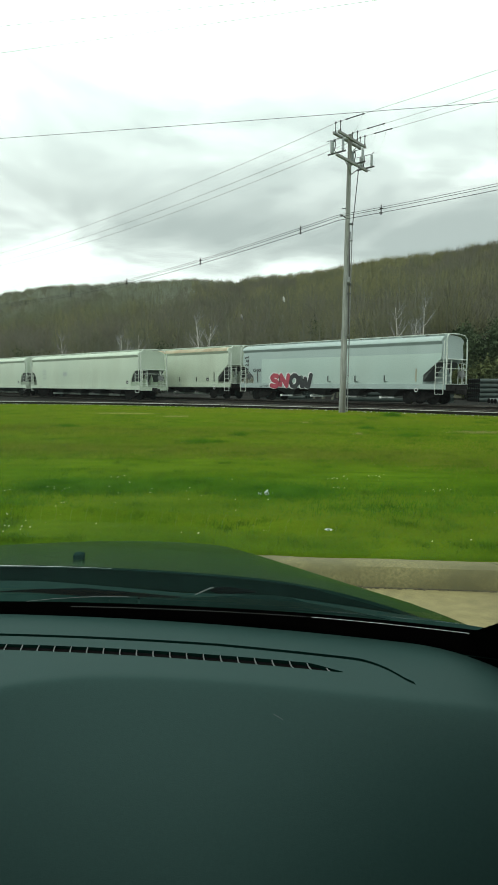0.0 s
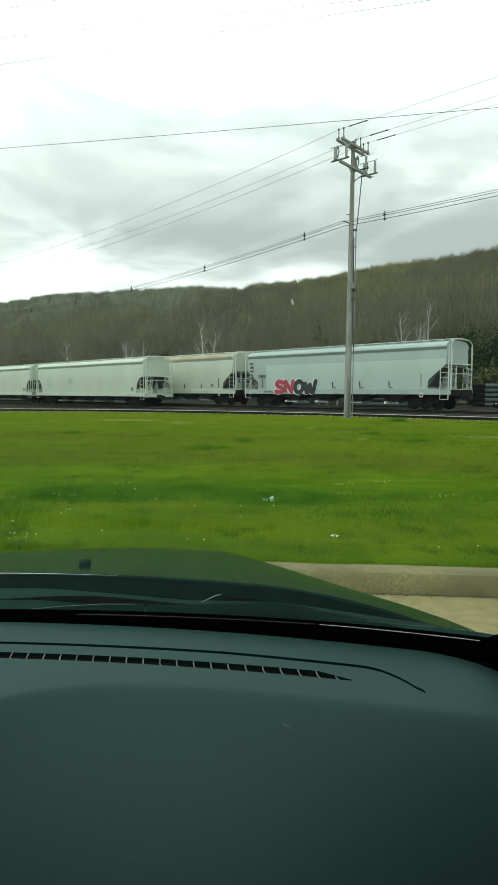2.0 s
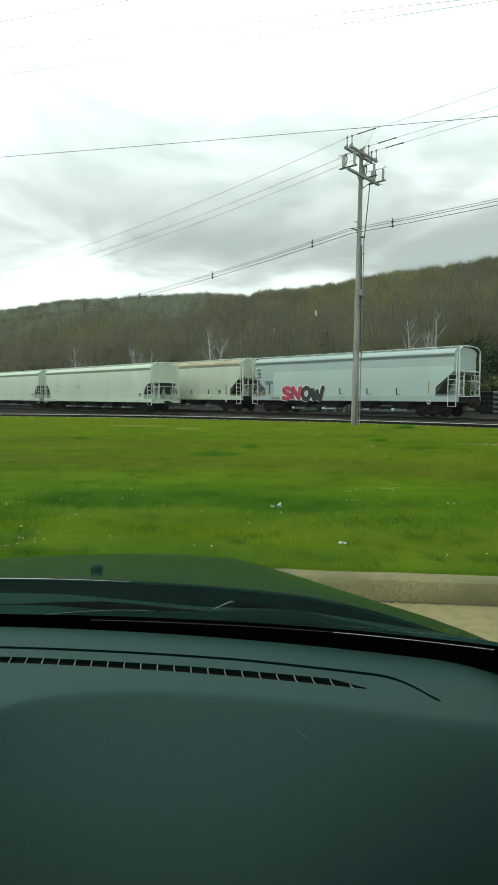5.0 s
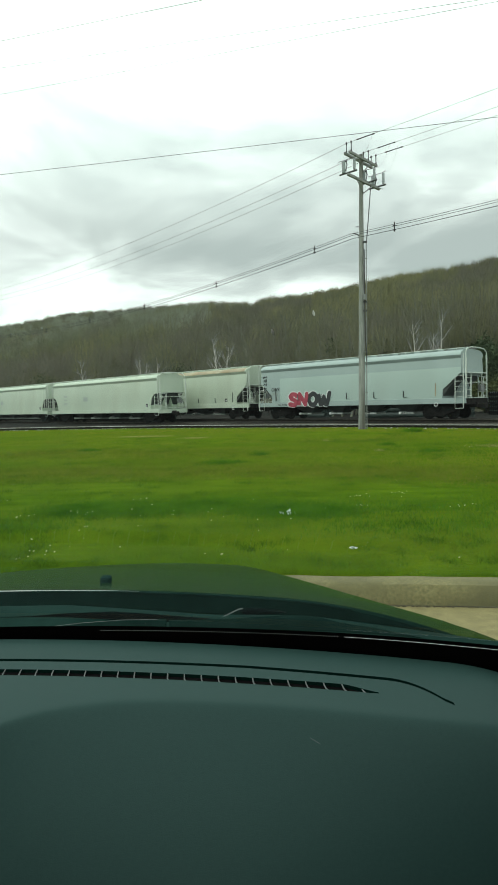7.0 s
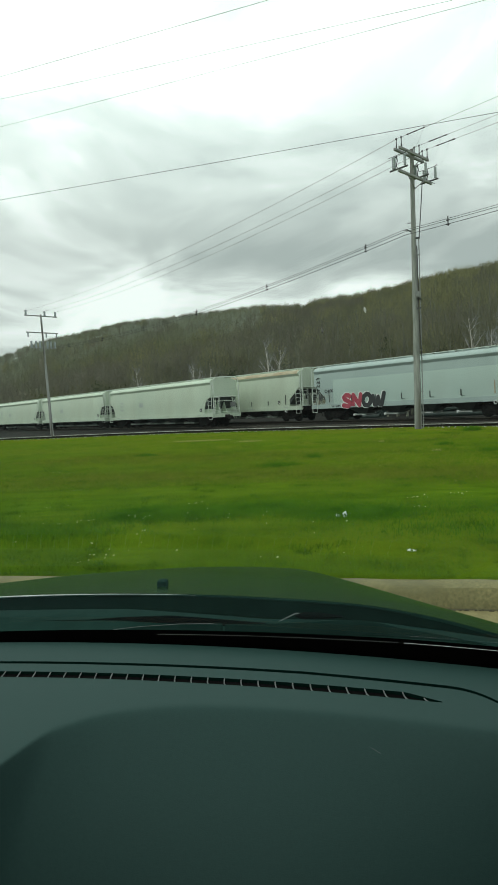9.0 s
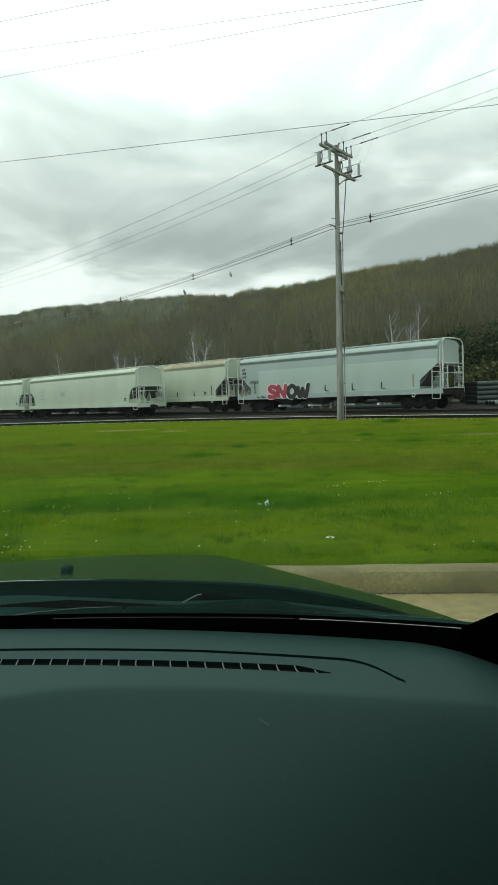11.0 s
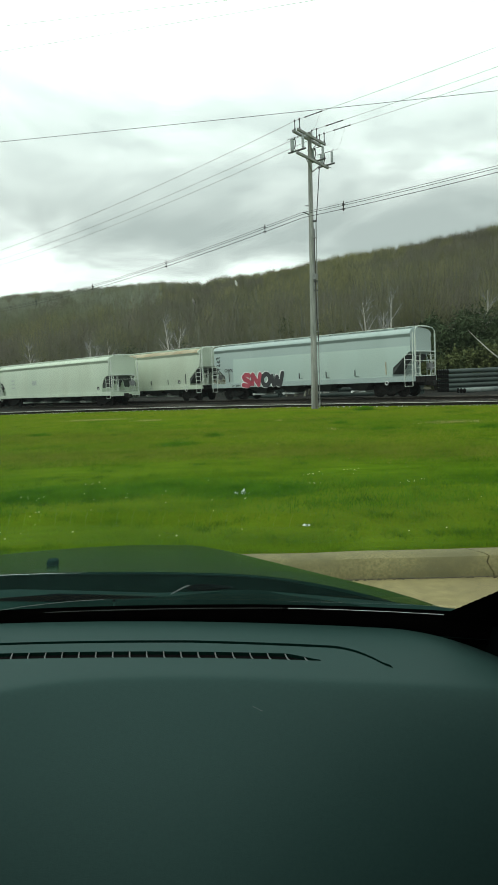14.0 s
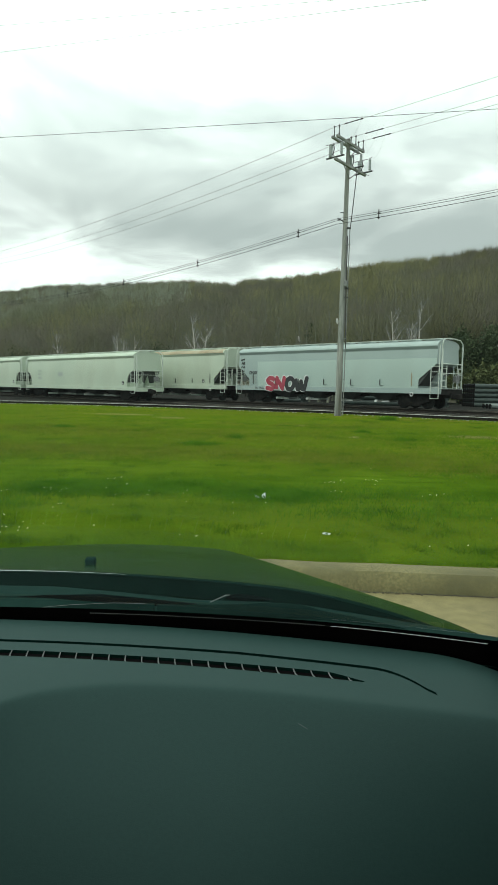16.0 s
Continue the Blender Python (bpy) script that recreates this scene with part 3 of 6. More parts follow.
def hopper_car(m, length, body_paint, label, group, top=4.62, outlets=4, rusty=False, wheel_end=1, patch=None, name="hopper_car", sill=(1.02, 1.38), slope=2.94, curved=False):
    """A covered hopper car: x along, -y the side towards the lawn, z up from the rail."""
    car = thing(name, m, label, "freight car", group)
    L, half = length / 2, 1.52
    sb, st = sill
    proud = 0.05 if patch else 0.085
    z0, z1 = st - 0.02, top - 0.10
    # tub: the lower edge rises at both ends, where the slope sheets are
    rings = []
    if curved:
        cuts = [(0.36 + 1.1 * q, z0 + (slope - z0) * math.sqrt(max(0.0, 1 - q * q))) for q in (0, 0.25, 0.5, 0.7, 0.84, 0.93, 0.98, 1.0)]
    else:
        cuts = [(0.36, slope), (0.44, slope - 0.03), (0.9, slope - 0.41), (1.35, slope - 0.79), (1.6, slope - 0.98), (1.65, z0)]
    for x, cut in [(-L + d, c) for d, c in cuts] + [(patch or 0, z0)] + [(L - d, c) for d, c in cuts[::-1]]:
        sec = section(half, z0, z1, cut)
        rings.append([(x, y, z) for y, z in sec] + [(x, -y, z) for y, z in sec[-2::-1]])
    body = part("body", Shape().loft(rings), body_paint, car, smooth=28)
    if patch:
        body.data.materials.append(M_PATCH)
        for f in body.data.polygons:
            if f.center.x > patch and f.center.z < z0 + 0.72 * (z1 - 0.42 - z0) and abs(f.center.y) > 1.2:
                f.material_index = 1
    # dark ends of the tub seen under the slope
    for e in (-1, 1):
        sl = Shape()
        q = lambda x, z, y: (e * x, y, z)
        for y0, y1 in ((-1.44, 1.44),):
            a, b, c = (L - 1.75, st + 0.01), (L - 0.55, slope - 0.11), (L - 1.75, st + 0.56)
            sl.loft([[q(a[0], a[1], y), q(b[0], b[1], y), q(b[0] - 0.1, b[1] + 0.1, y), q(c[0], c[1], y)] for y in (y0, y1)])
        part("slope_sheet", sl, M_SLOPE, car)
    for side in (-1, 1):
        part("side_sill", Shape().box(-L, L, side * 1.47 - proud, side * 1.47 + proud, sb, st, bevel=0.012), body_paint, car)
    part("centre_sill", Shape().box(-L - 0.1, L + 0.1, -0.25, 0.25, 0.75, 1.1), M_UNDER, car)
    for e in (-1, 1):
        x = e * L
        plat = Shape().box(min(x, x - e * 1.9), max(x, x - e * 1.9), -1.45, 1.45, st - 0.12, st - 0.05)
        plat.box(min(x, x - e * 0.12), max(x, x - e * 0.12), -1.5, 1.5, sb - 0.07, st - 0.04)
        part("end_platform", plat, body_paint if curved else M_UNDER, car)
        # bolster webs and braces between the platform and the slope sheet
        br = Shape()
        for y in (-0.35, 0.35):
            br.loft([[(e * (L - 0.5), y - 0.02, st - 0.05), (e * (L - 1.5), y - 0.02, st - 0.05), (e * (L - 0.9), y - 0.02, slope - 0.36)],
                     [(e * (L - 0.5), y + 0.02, st - 0.05), (e * (L - 1.5), y + 0.02, st - 0.05), (e * (L - 0.9), y + 0.02, slope - 0.36)]])
        br.tube([(e * (L - 0.12), -1.2, st - 0.04), (e * (L - 0.5), -0.9, slope)], 0.03)
        br.tube([(e * (L - 0.12), 1.2, st - 0.04), (e * (L - 0.5), 0.9, slope)], 0.03)
        part("end_brace", br, body_paint, car)
        # corner posts that bend over the roof
        hoop = Shape()
        for y in (-1.42, 1.42):
            hoop.tube([(e * (L - 0.06), y, 0.95), (e * (L - 0.06), y, z1 - 0.5), (e * (L - 0.06), y * 0.97, z1 - 0.2), (e * (L - 0.1), y * 0.8, z1 + 0.02), (e * (L - 0.16), y * 0.3, z1 + 0.1), (e * (L - 0.2), 0, z1 + 0.1)], 0.038, 6)
        for y in (-1.42, -0.72, 0.72, 1.42):
            if abs(y) < 1:
                hoop.tube([(e * (L - 0.06), y, 1.1), (e * (L - 0.06), y, 2.9)], 0.026, 5)
        hoop.tube([(e * (L - 0.06), -1.42, 2.35), (e * (L - 0.06), 1.42, 2.35)], 0.022, 5)
        hoop.tube([(e * (L - 0.06), -1.42, 1.35), (e * (L - 0.06), 1.42, 1.35)], 0.022, 5)
        hoop.tube([(e * (L - 0.06), -1.42, slope + 0.02), (e * (L - 0.06), 1.42, slope + 0.02)], 0.03, 5)
        part("end_handrail", hoop, M_RAILPAINT, car, smooth=50)
        for side in (-1, 1):
            lad = Shape()
            for x0 in (L - 0.16, L - 0.72):
                lad.tube([(e * x0, side * 1.55, 0.72 if x0 > L - 0.3 else 1.0), (e * x0, side * 1.55, slope + (0.9 if x0 > L - 0.3 else -0.25))], 0.03, 5)
            for k in range(5):
                z = st + 0.06 + 0.33 * k
                lad.tube([(e * (L - 0.16), side * 1.56, z), (e * (L - 0.72), side * 1.56, z)], 0.017, 5)
            lad.tube([(e * (L - 0.16), side * 1.55, 0.72), (e * (L - 0.72), side * 1.55, 0.72), (e * (L - 0.72), side * 1.55, 1.0)], 0.02, 5)
            lad.tube([(e * (L - 0.16), side * 1.55, slope + 0.9), (e * (L - 0.16), side * 1.50, z1 - 0.35)], 0.03, 5)
            part("ladder", lad, M_RAILPAINT, car, smooth=50)
            endl = Shape()
            for y in (side * 1.36, side * 0.86):
                endl.tube([(e * (L - 0.03), y, 1.2), (e * (L - 0.03), y, z1 - 0.6 if abs(y) > 1 else 2.7)], 0.02, 5)
            for k in range(4):
                endl.tube([(e * (L - 0.03), side * 1.36, 1.5 + 0.38 * k), (e * (L - 0.03), side * 0.86, 1.5 + 0.38 * k)], 0.016, 5)
            part("end_ladder", endl, M_RAILPAINT, car, smooth=50)
        cp = Shape().box(min(x, x + e * 0.45), max(x, x + e * 0.45), -0.14, 0.14, 0.72, 1.0, bevel=0.03)
        cp.box(min(x + e * 0.4, x + e * 0.66), max(x + e * 0.4, x + e * 0.66), -0.2, 0.17, 0.66, 1.02, bevel=0.06)
        part("coupler", cp, M_UNDER, car, "dark cast steel coupler")
        hose = Shape().tube([(e * (L - 0.05), 0.5, 0.95), (e * (L + 0.25), 0.5, 0.75), (e * (L + 0.4), 0.45, 0.45), (e * (L + 0.5), 0.4, 0.4)], 0.03, 6)
        part("brake_hose", hose, M_UNDER, car, smooth=50)
        # truck
        t = Shape()
        cx = e * (L - 2.15)
        for y in (-1.0, 1.0):
            t.loft([[(cx - 1.15, y + d, 0.52), (cx - 1.15, y + d, 0.70), (cx - 0.45, y + d, 0.82), (cx + 0.45, y + d, 0.82), (cx + 1.15, y + d, 0.70), (cx + 1.15, y + d, 0.52), (cx + 0.85, y + d, 0.45), (cx + 0.4, y + d, 0.22), (cx - 0.4, y + d, 0.22), (cx - 0.85, y + d, 0.45)] for d in (-0.07, 0.07)])
        t.box(cx - 0.25, cx + 0.25, -1.0, 1.0, 0.4, 0.78)
        truck = part("truck", t, M_UNDER, car, "grimy cast side frames")
        for dx in (-0.88, 0.88):
            for y in (-0.75, 0.75):
                wv = Shape().tube([(cx + dx, y - 0.07, 0.457), (cx + dx, y - 0.055, 0.457), (cx + dx, y + 0.055, 0.457), (cx + dx, y + 0.07, 0.457)], [0.36, 0.457, 0.457, 0.36], 20)
                part("wheel", wv, M_UNDER, truck, smooth=40)
    # outlets
    for k in range(outlets):
        cx = (k - (outlets - 1) / 2) * (length - 6.4) / outlets
        w = (length - 6.4) / outlets / 2 - 0.05
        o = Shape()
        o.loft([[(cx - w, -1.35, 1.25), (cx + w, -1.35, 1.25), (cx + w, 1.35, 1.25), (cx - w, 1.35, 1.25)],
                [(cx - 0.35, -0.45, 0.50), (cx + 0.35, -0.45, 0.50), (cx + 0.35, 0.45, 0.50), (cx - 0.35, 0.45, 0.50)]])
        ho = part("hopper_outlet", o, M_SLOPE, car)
        gate = Shape().box(cx - 0.42, cx + 0.42, -0.6, 0.6, 0.36, 0.5, bevel=0.02)
        gate.tube([(cx - 0.2, -1.25, 0.45), (cx - 0.2, 1.25, 0.45)], 0.09, 8)
        part("outlet_gate", gate, M_GATE, ho, "pale steel outlet gate")
        cap = Shape().tube([(cx - 0.2, -1.34, 0.45), (cx - 0.2, -1.2, 0.45)], 0.09, 10)
        cap.box(cx - 0.3, cx + 0.9, -1.29, -1.26, 0.42, 0.445)
        part("outlet_cap", cap, M_WHITE if patch else M_GATE, ho, "pale round cap of the outlet pipe", smooth=40)
    # roof walk, rail and hatches
    wk = Shape()
    for y in (-0.62, 0.62):
        wk.box(-L + 0.15, L - 0.15, y - 0.16, y + 0.16, z1 + 0.07, z1 + 0.10)
    part("roof_walk", wk, M_STEEL if not rusty else body_paint, car, "grating walkway on the roof")
    rail = Shape()
    rail.tube([(-L + 0.2, -0.98, z1 + 0.06), (L - 0.2, -0.98, z1 + 0.06)], 0.025, 5)
    n = int(length / 1.75)
    for k in range(n):
        x = -L + 0.9 + k * (length - 1.8) / (n - 1)
        rail.tube([(x, -0.6, z1 + 0.08), (x, -0.98, z1 + 0.06), (x, -1.06, z1 - 0.13)], 0.022, 5)
    part("roof_rail", rail, M_RAILPAINT, car, smooth=50)
    for k in range(outlets * 2 + 2):
        x = -L + 1.3 + k * (length - 2.6) / (outlets * 2 + 1)
        h = Shape().box(x - 0.55, x + 0.55, -0.4, 0.4, z1 - 0.03, z1 + 0.13, bevel=0.04)
        part("roof_hatch", h, body_paint, car, smooth=40)
    # side posts near the sill
    if not curved:
        for k in range(7):
            x = -L + 2.1 + k * (length - 4.2) / 6
            hgt = 0.85 if k in (0, 6) else 0.42
            iron = Shape().box(x - 0.025, x + 0.025, -1.56, -1.45, st + 0.14, st + 0.14 + hgt)
            if patch and 0 < k < 6:
                iron.box(x, x + 0.28, -1.545, -1.50, st + 0.12, st + 0.15)
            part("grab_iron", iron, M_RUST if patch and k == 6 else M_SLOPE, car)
        ring = Shape().tube([(L - 2.05 + 0.11 * math.cos(q), -1.56, sb - 0.05 + 0.11 * math.sin(q)) for q in np.linspace(0, 2 * math.pi, 13)], 0.035, 5)
        part("placard", ring, M_WHITE, car, "small white ring-shaped plate under the sill", smooth=50)
        part("placard_plate", Shape().box(L - 2.16, L - 1.94, -1.552, -1.535, sb - 0.16, sb + 0.06), M_UNDER, car)
    if rusty or curved:
        q = L - (3.0 if rusty else 2.0)
        board = part("placard_board", Shape().box(q - 0.14, q + 0.14, -1.535, -1.505, st + 0.20, st + 0.48), M_BLACKPAINT, car, "small black notice board on the side")
        part("notice", Shape().box(q - 0.05, q + 0.10, -1.541, -1.536, st + 0.25, st + 0.36), M_WHITE, board)
    # stencilled data along the sill
    for q, w in ((0.10, 0.5), (0.33, 0.35), (0.62, 0.4), (0.88, 0.45)):
        part("marking", Shape().box(-L + q * length, -L + q * length + w, -1.477 - proud, -1.471 - proud, st - 0.16, st - 0.10), M_GREYMARK, car, "small dark stencilled marking")
    if rusty:
        sec = [p for p in section(half, z0, z1, 0)]
        r = Shape()
        for a, b in zip(sec[7:10], sec[8:11]):
            r.loft([[(-L + 0.5, -a[0] - 0.004, a[1] + 0.004), (-L + 0.5, -b[0] - 0.002, b[1] + 0.006)], [(L - 0.5, -a[0] - 0.004, a[1] + 0.004), (L - 0.5, -b[0] - 0.002, b[1] + 0.006)]], cap=False, closed=False)
        part("rusted_roof_edge", r, M_RUST, car, "brown rust along the roof edge")
    # brake wheel on one end
    bw = Shape()
    x = wheel_end * (L + 0.0)
    ring = [(x, 0.75 + 0.27 * math.cos(a), 2.0 + 0.27 * math.sin(a)) for a in np.linspace(0, 2 * math.pi, 15)]
    bw.tube(ring, 0.025, 5)
    for a in np.linspace(0, math.pi, 4)[:3]:
        bw.tube([(x, 0.75 + 0.27 * math.cos(a), 2.0 + 0.27 * math.sin(a)), (x, 0.75 - 0.27 * math.cos(a), 2.0 - 0.27 * math.sin(a))], 0.02, 5)
    bw.box(x - 0.25 if wheel_end > 0 else x, x if wheel_end > 0 else x + 0.25, 0.55, 0.95, 1.8, 2.2, bevel=0.03)
    part("brake_wheel", bw, M_STEEL, car)
    return car


def near_side(r, u_sum):
    """Distance along the yard at which the side plane x + y = u_sum is seen in the direction x / y = r."""
    y = u_sum / (1 + r)
    return (r * y - y) / 1.41421


ONE = hopper_car(track_pose(U_FAR, (-0.7 - 52.2 + 12.35 - 39.15) / 2 / 1.41421), 18.7, M_BLUEGREY,
                 "pale blue-grey covered hopper car with red and black graffiti", "freight cars in the yard", top=4.60, patch=-6.8)
s_one = (-0.7 - 52.2 + 12.35 - 39.15) / 2 / 1.41421
hopper_car(track_pose(U_FAR, s_one - 19.85), 18.7, M_BEIGE, "beige covered hopper car with a rusty roof edge", "freight cars in the yard", top=4.66, rusty=True)
hopper_car(track_pose(U_FAR, s_one - 39.7), 18.7, M_CREAM, "cream covered hopper car standing behind other cars", "freight cars in the yard", top=4.5)
a, b = near_side(-0.177, 44.5), near_side(-0.354, 44.5)
s_three, l_three = (a + b) / 2, a - b
for k in range(5):
    hc = hopper_car(track_pose(U_NEAR, s_three - k * (l_three + 1.15)), l_three, M_CREAM, "cream covered hopper car with four outlet gates", "freight cars in the yard", top=4.52, sill=(0.95, 1.27), slope=2.72, curved=True)
    mk = Shape()
    for z, w in ((2.72, 0.75), (2.36, 0.7), (1.95, 0.8)):
        mk.box(-l_three / 2 + 2.9, -l_three / 2 + 2.9 + w, -1.536, -1.528, z, z + 0.14)
    part("marking", mk, M_GREYMARK, hc, "faded stencilled marking")
    part("marking", Shape().box(-3.2, -2.3, -1.535, -1.529, 2.2, 2.65), M_GREYMARK, hc, "faded stencilled marking")

# graffiti and markings on the side towards the lawn of the blue-grey car
SIDE_Y = -1.526
STROKES = {"S": [(1.0, 0.78), (0.78, 0.97), (0.35, 1.0), (0.06, 0.80), (0.22, 0.60), (0.74, 0.44), (0.95, 0.22), (0.62, 0.02), (0.0, 0.10)],
           "N": [(0.0, 0.0), (0.08, 1.0), (0.30, 0.72), (0.80, 0.08), (0.86, 0.40), (1.0, 1.0)],
           "O": [(0.5, 1.0), (0.12, 0.82), (0.0, 0.42), (0.22, 0.06), (0.62, 0.0), (0.95, 0.30), (0.98, 0.72), (0.72, 0.97), (0.45, 1.0)],
           "W": [(0.0, 0.96), (0.18, 0.05), (0.34, 0.08), (0.50, 0.70), (0.62, 0.06), (0.78, 0.04), (1.0, 1.0)]}


def spray(points, x0, wide, tall, z0, y, width):
    """A sprayed stroke: short slabs with round joints along a line."""
    s = Shape()
    pts = [Vector((x0 + a * wide, 0, z0 + b * tall)) for a, b in points]
    for k, (a, b) in enumerate(zip(pts, pts[1:])):
        d = (b - a).normalized() * width / 2
        n = Vector((-d.z, 0, d.x))
        yy = y - 0.0003 * k
        ring = [a + n, a - n, b - n, b + n]
        s.loft([[(q.x, yy, q.z) for q in ring], [(q.x, yy + 0.004, q.z) for q in ring]])
        disc = [b + Vector((math.cos(t), 0, math.sin(t))) * width / 2 for t in np.linspace(0, 2 * math.pi, 11)[:-1]]
        s.loft([[(q.x, yy - 0.00015, q.z) for q in disc], [(q.x, yy + 0.004, q.z) for q in disc]])
    return s


for ch, x0, wide, mat in (("S", -5.70, 0.80, M_RED), ("N", -4.72, 0.84, M_RED), ("O", -3.68, 0.82, M_BLACKPAINT), ("W", -2.72, 1.12, M_BLACKPAINT)):
    part("letter_outline", spray(STROKES[ch], x0 - 0.06, wide, 0.88, 1.14, SIDE_Y, 0.46), M_WHITE, ONE, "white outline of a sprayed letter")
    part("graffiti_letter", spray(STROKES[ch], x0, wide, 0.88, 1.12, SIDE_Y - 0.007, 0.36), mat, ONE, "sprayed graffiti letter")
lettering("CHVX", 0.34, M_BLACKPAINT, ONE, pose(-7.75, -1.536, 2.32, 90, 0, 0), 0.001, 0.014, 0, "black stencilled letters", "stencil")
marks = Shape()
for k in range(6):
    marks.box(-7.68 + 0.12 * k, -7.59 + 0.12 * k, -1.537, -1.531, 1.98, 2.14)
for z in (1.76, 1.64):
    marks.box(-7.35, -6.95, -1.532, -1.524, z, z + 0.06)
part("marking", marks, M_GREYMARK, ONE, "faded stencilled marking")
rr = random.Random(12)
for k in range(5):
    tag = Shape()
    x0, z0 = -8.75 + 0.1 * rr.random(), 3.50 - 0.30 * k
    pts = []
    for q in range(8):
        z = z0 + rr.uniform(-0.11, 0.11)
        pts.append((x0 + 0.06 * q + rr.uniform(-0.05, 0.05), -1.52 + 0.035 * max(0, z - 2.9), z))
    tag.tube(pts, 0.034, 5)
    part("scribble", tag, M_BLACKPAINT, ONE, "black marker scribble")
for k, x0 in enumerate((-7.0, -6.55, -6.3)):
    tag = Shape().tube([(x0 + 0.07 * q, -1.522, 1.18 + 0.09 * (-1) ** q * (1 - 0.12 * q)) for q in range(5)], 0.022, 5)
    part("scribble", tag, M_BLACKPAINT, ONE, "black marker scribble")

# ---------------------------------------------------------------- poles and lines
def catenary(a, b, sag, n=24):
    a, b = Vector(a), Vector(b)
    return [a.lerp(b, t) - Vector((0, 0, sag * 4 * t * (1 - t))) for t in (float(q) for q in np.linspace(0, 1, n))]


POLE_A = Vector((4.22, 27.9, 0.0))
POLE_B = Vector((-26.9, 58.9, -0.3))
POLE_C = POLE_A + (POLE_A - POLE_B) * 0.95


def insulator(m, parent, n=3, r=0.085, h=0.32, name="insulator"):
    pts, rad = [], []
    for k in range(n * 2 + 1):
        pts.append((0, 0, h * k / (n * 2)))
        rad.append(r if k % 2 else r * 0.82)
    return part(name, Shape().tube(pts, rad, 10, m), M_PORCELAIN, parent, smooth=30)


def utility_pole(base, height, lean, label, full=True):
    pole = thing("utility_pole", pose(base.x, base.y, base.z, 0, 0, 0), label, "utility pole", "poles along the yard")
    lx, ly = lean
    at = lambda z: Vector((lx * z / height, ly * z / height, z))
    zs = np.linspace(-0.4, height, 14)
    shaft = Shape().tube([at(z) + Vector((0.012 * noise.noise((z, 0, base.x)), 0, 0)) for z in zs], [0.157 - 0.075 * (z / height) for z in zs], 14)
    part("shaft", shaft, M_POLE, pole, smooth=40)
    return pole, at


pole, at = utility_pole(POLE_A, 12.05, (0.13, 0.0), "tall weathered wooden utility pole with two crossarms")
# the arms stand square to the line of poles, a little turned
ARM_DIR = Vector((0.64, 0.768, 0)).normalized()
ARM_N = Vector((ARM_DIR.y, -ARM_DIR.x, 0))


def arm_box(centre, length, h=0.105, w=0.09, shift=0.0):
    m = Matrix.Translation(centre) @ pose(0, 0, 0, 0, 0, math.degrees(math.atan2(ARM_DIR.y, ARM_DIR.x)))
    return Shape().box(-length / 2 + shift, length / 2 + shift, -w / 2, w / 2, -h / 2, h / 2, m, bevel=0.01)


top = at(11.82)
for sgn in (-1, 1):
    part("crossarm", arm_box(top + ARM_N * 0.12 * sgn, 2.3), M_ARM, pole)
low = at(10.85)
part("crossarm", arm_box(low + ARM_N * 0.13, 2.64, shift=0.04), M_ARM, pole)
PINS = []
for d in (-0.98, 0.42, 1.08):
    for sgn in (-1, 1):
        p = top + ARM_DIR * d + ARM_N * 0.12 * sgn + Vector((0, 0, 0.05))
        pin = part("pin", Shape().tube([p, p + Vector((0, 0, 0.10)), p + Vector((0, 0, 0.11)), p + Vector((0, 0, 0.40))], [0.034, 0.034, 0.020, 0.020], 7), M_PIN, pole)
        part("insulator", Shape().tube([p + Vector((0, 0, q)) for q in (0.36, 0.39, 0.42, 0.45)], [0.02, 0.042, 0.042, 0.02], 10), M_PIN, pin, smooth=30)
    PINS.append(top + ARM_DIR * d + Vector((0, 0, 0.46)))
for sgn in (-1, 1):
    br = Shape().tube([top + ARM_DIR * 0.62 * sgn + ARM_N * 0.16, at(11.3) + ARM_N * 0.12], 0.02, 6)
    part("arm_brace", br, M_STEEL, pole)
    br = Shape().tube([low + ARM_DIR * 0.72 * sgn + ARM_N * 0.18, at(10.36) + ARM_N * 0.12], 0.024, 6)
    part("arm_brace", br, M_STEEL, pole)
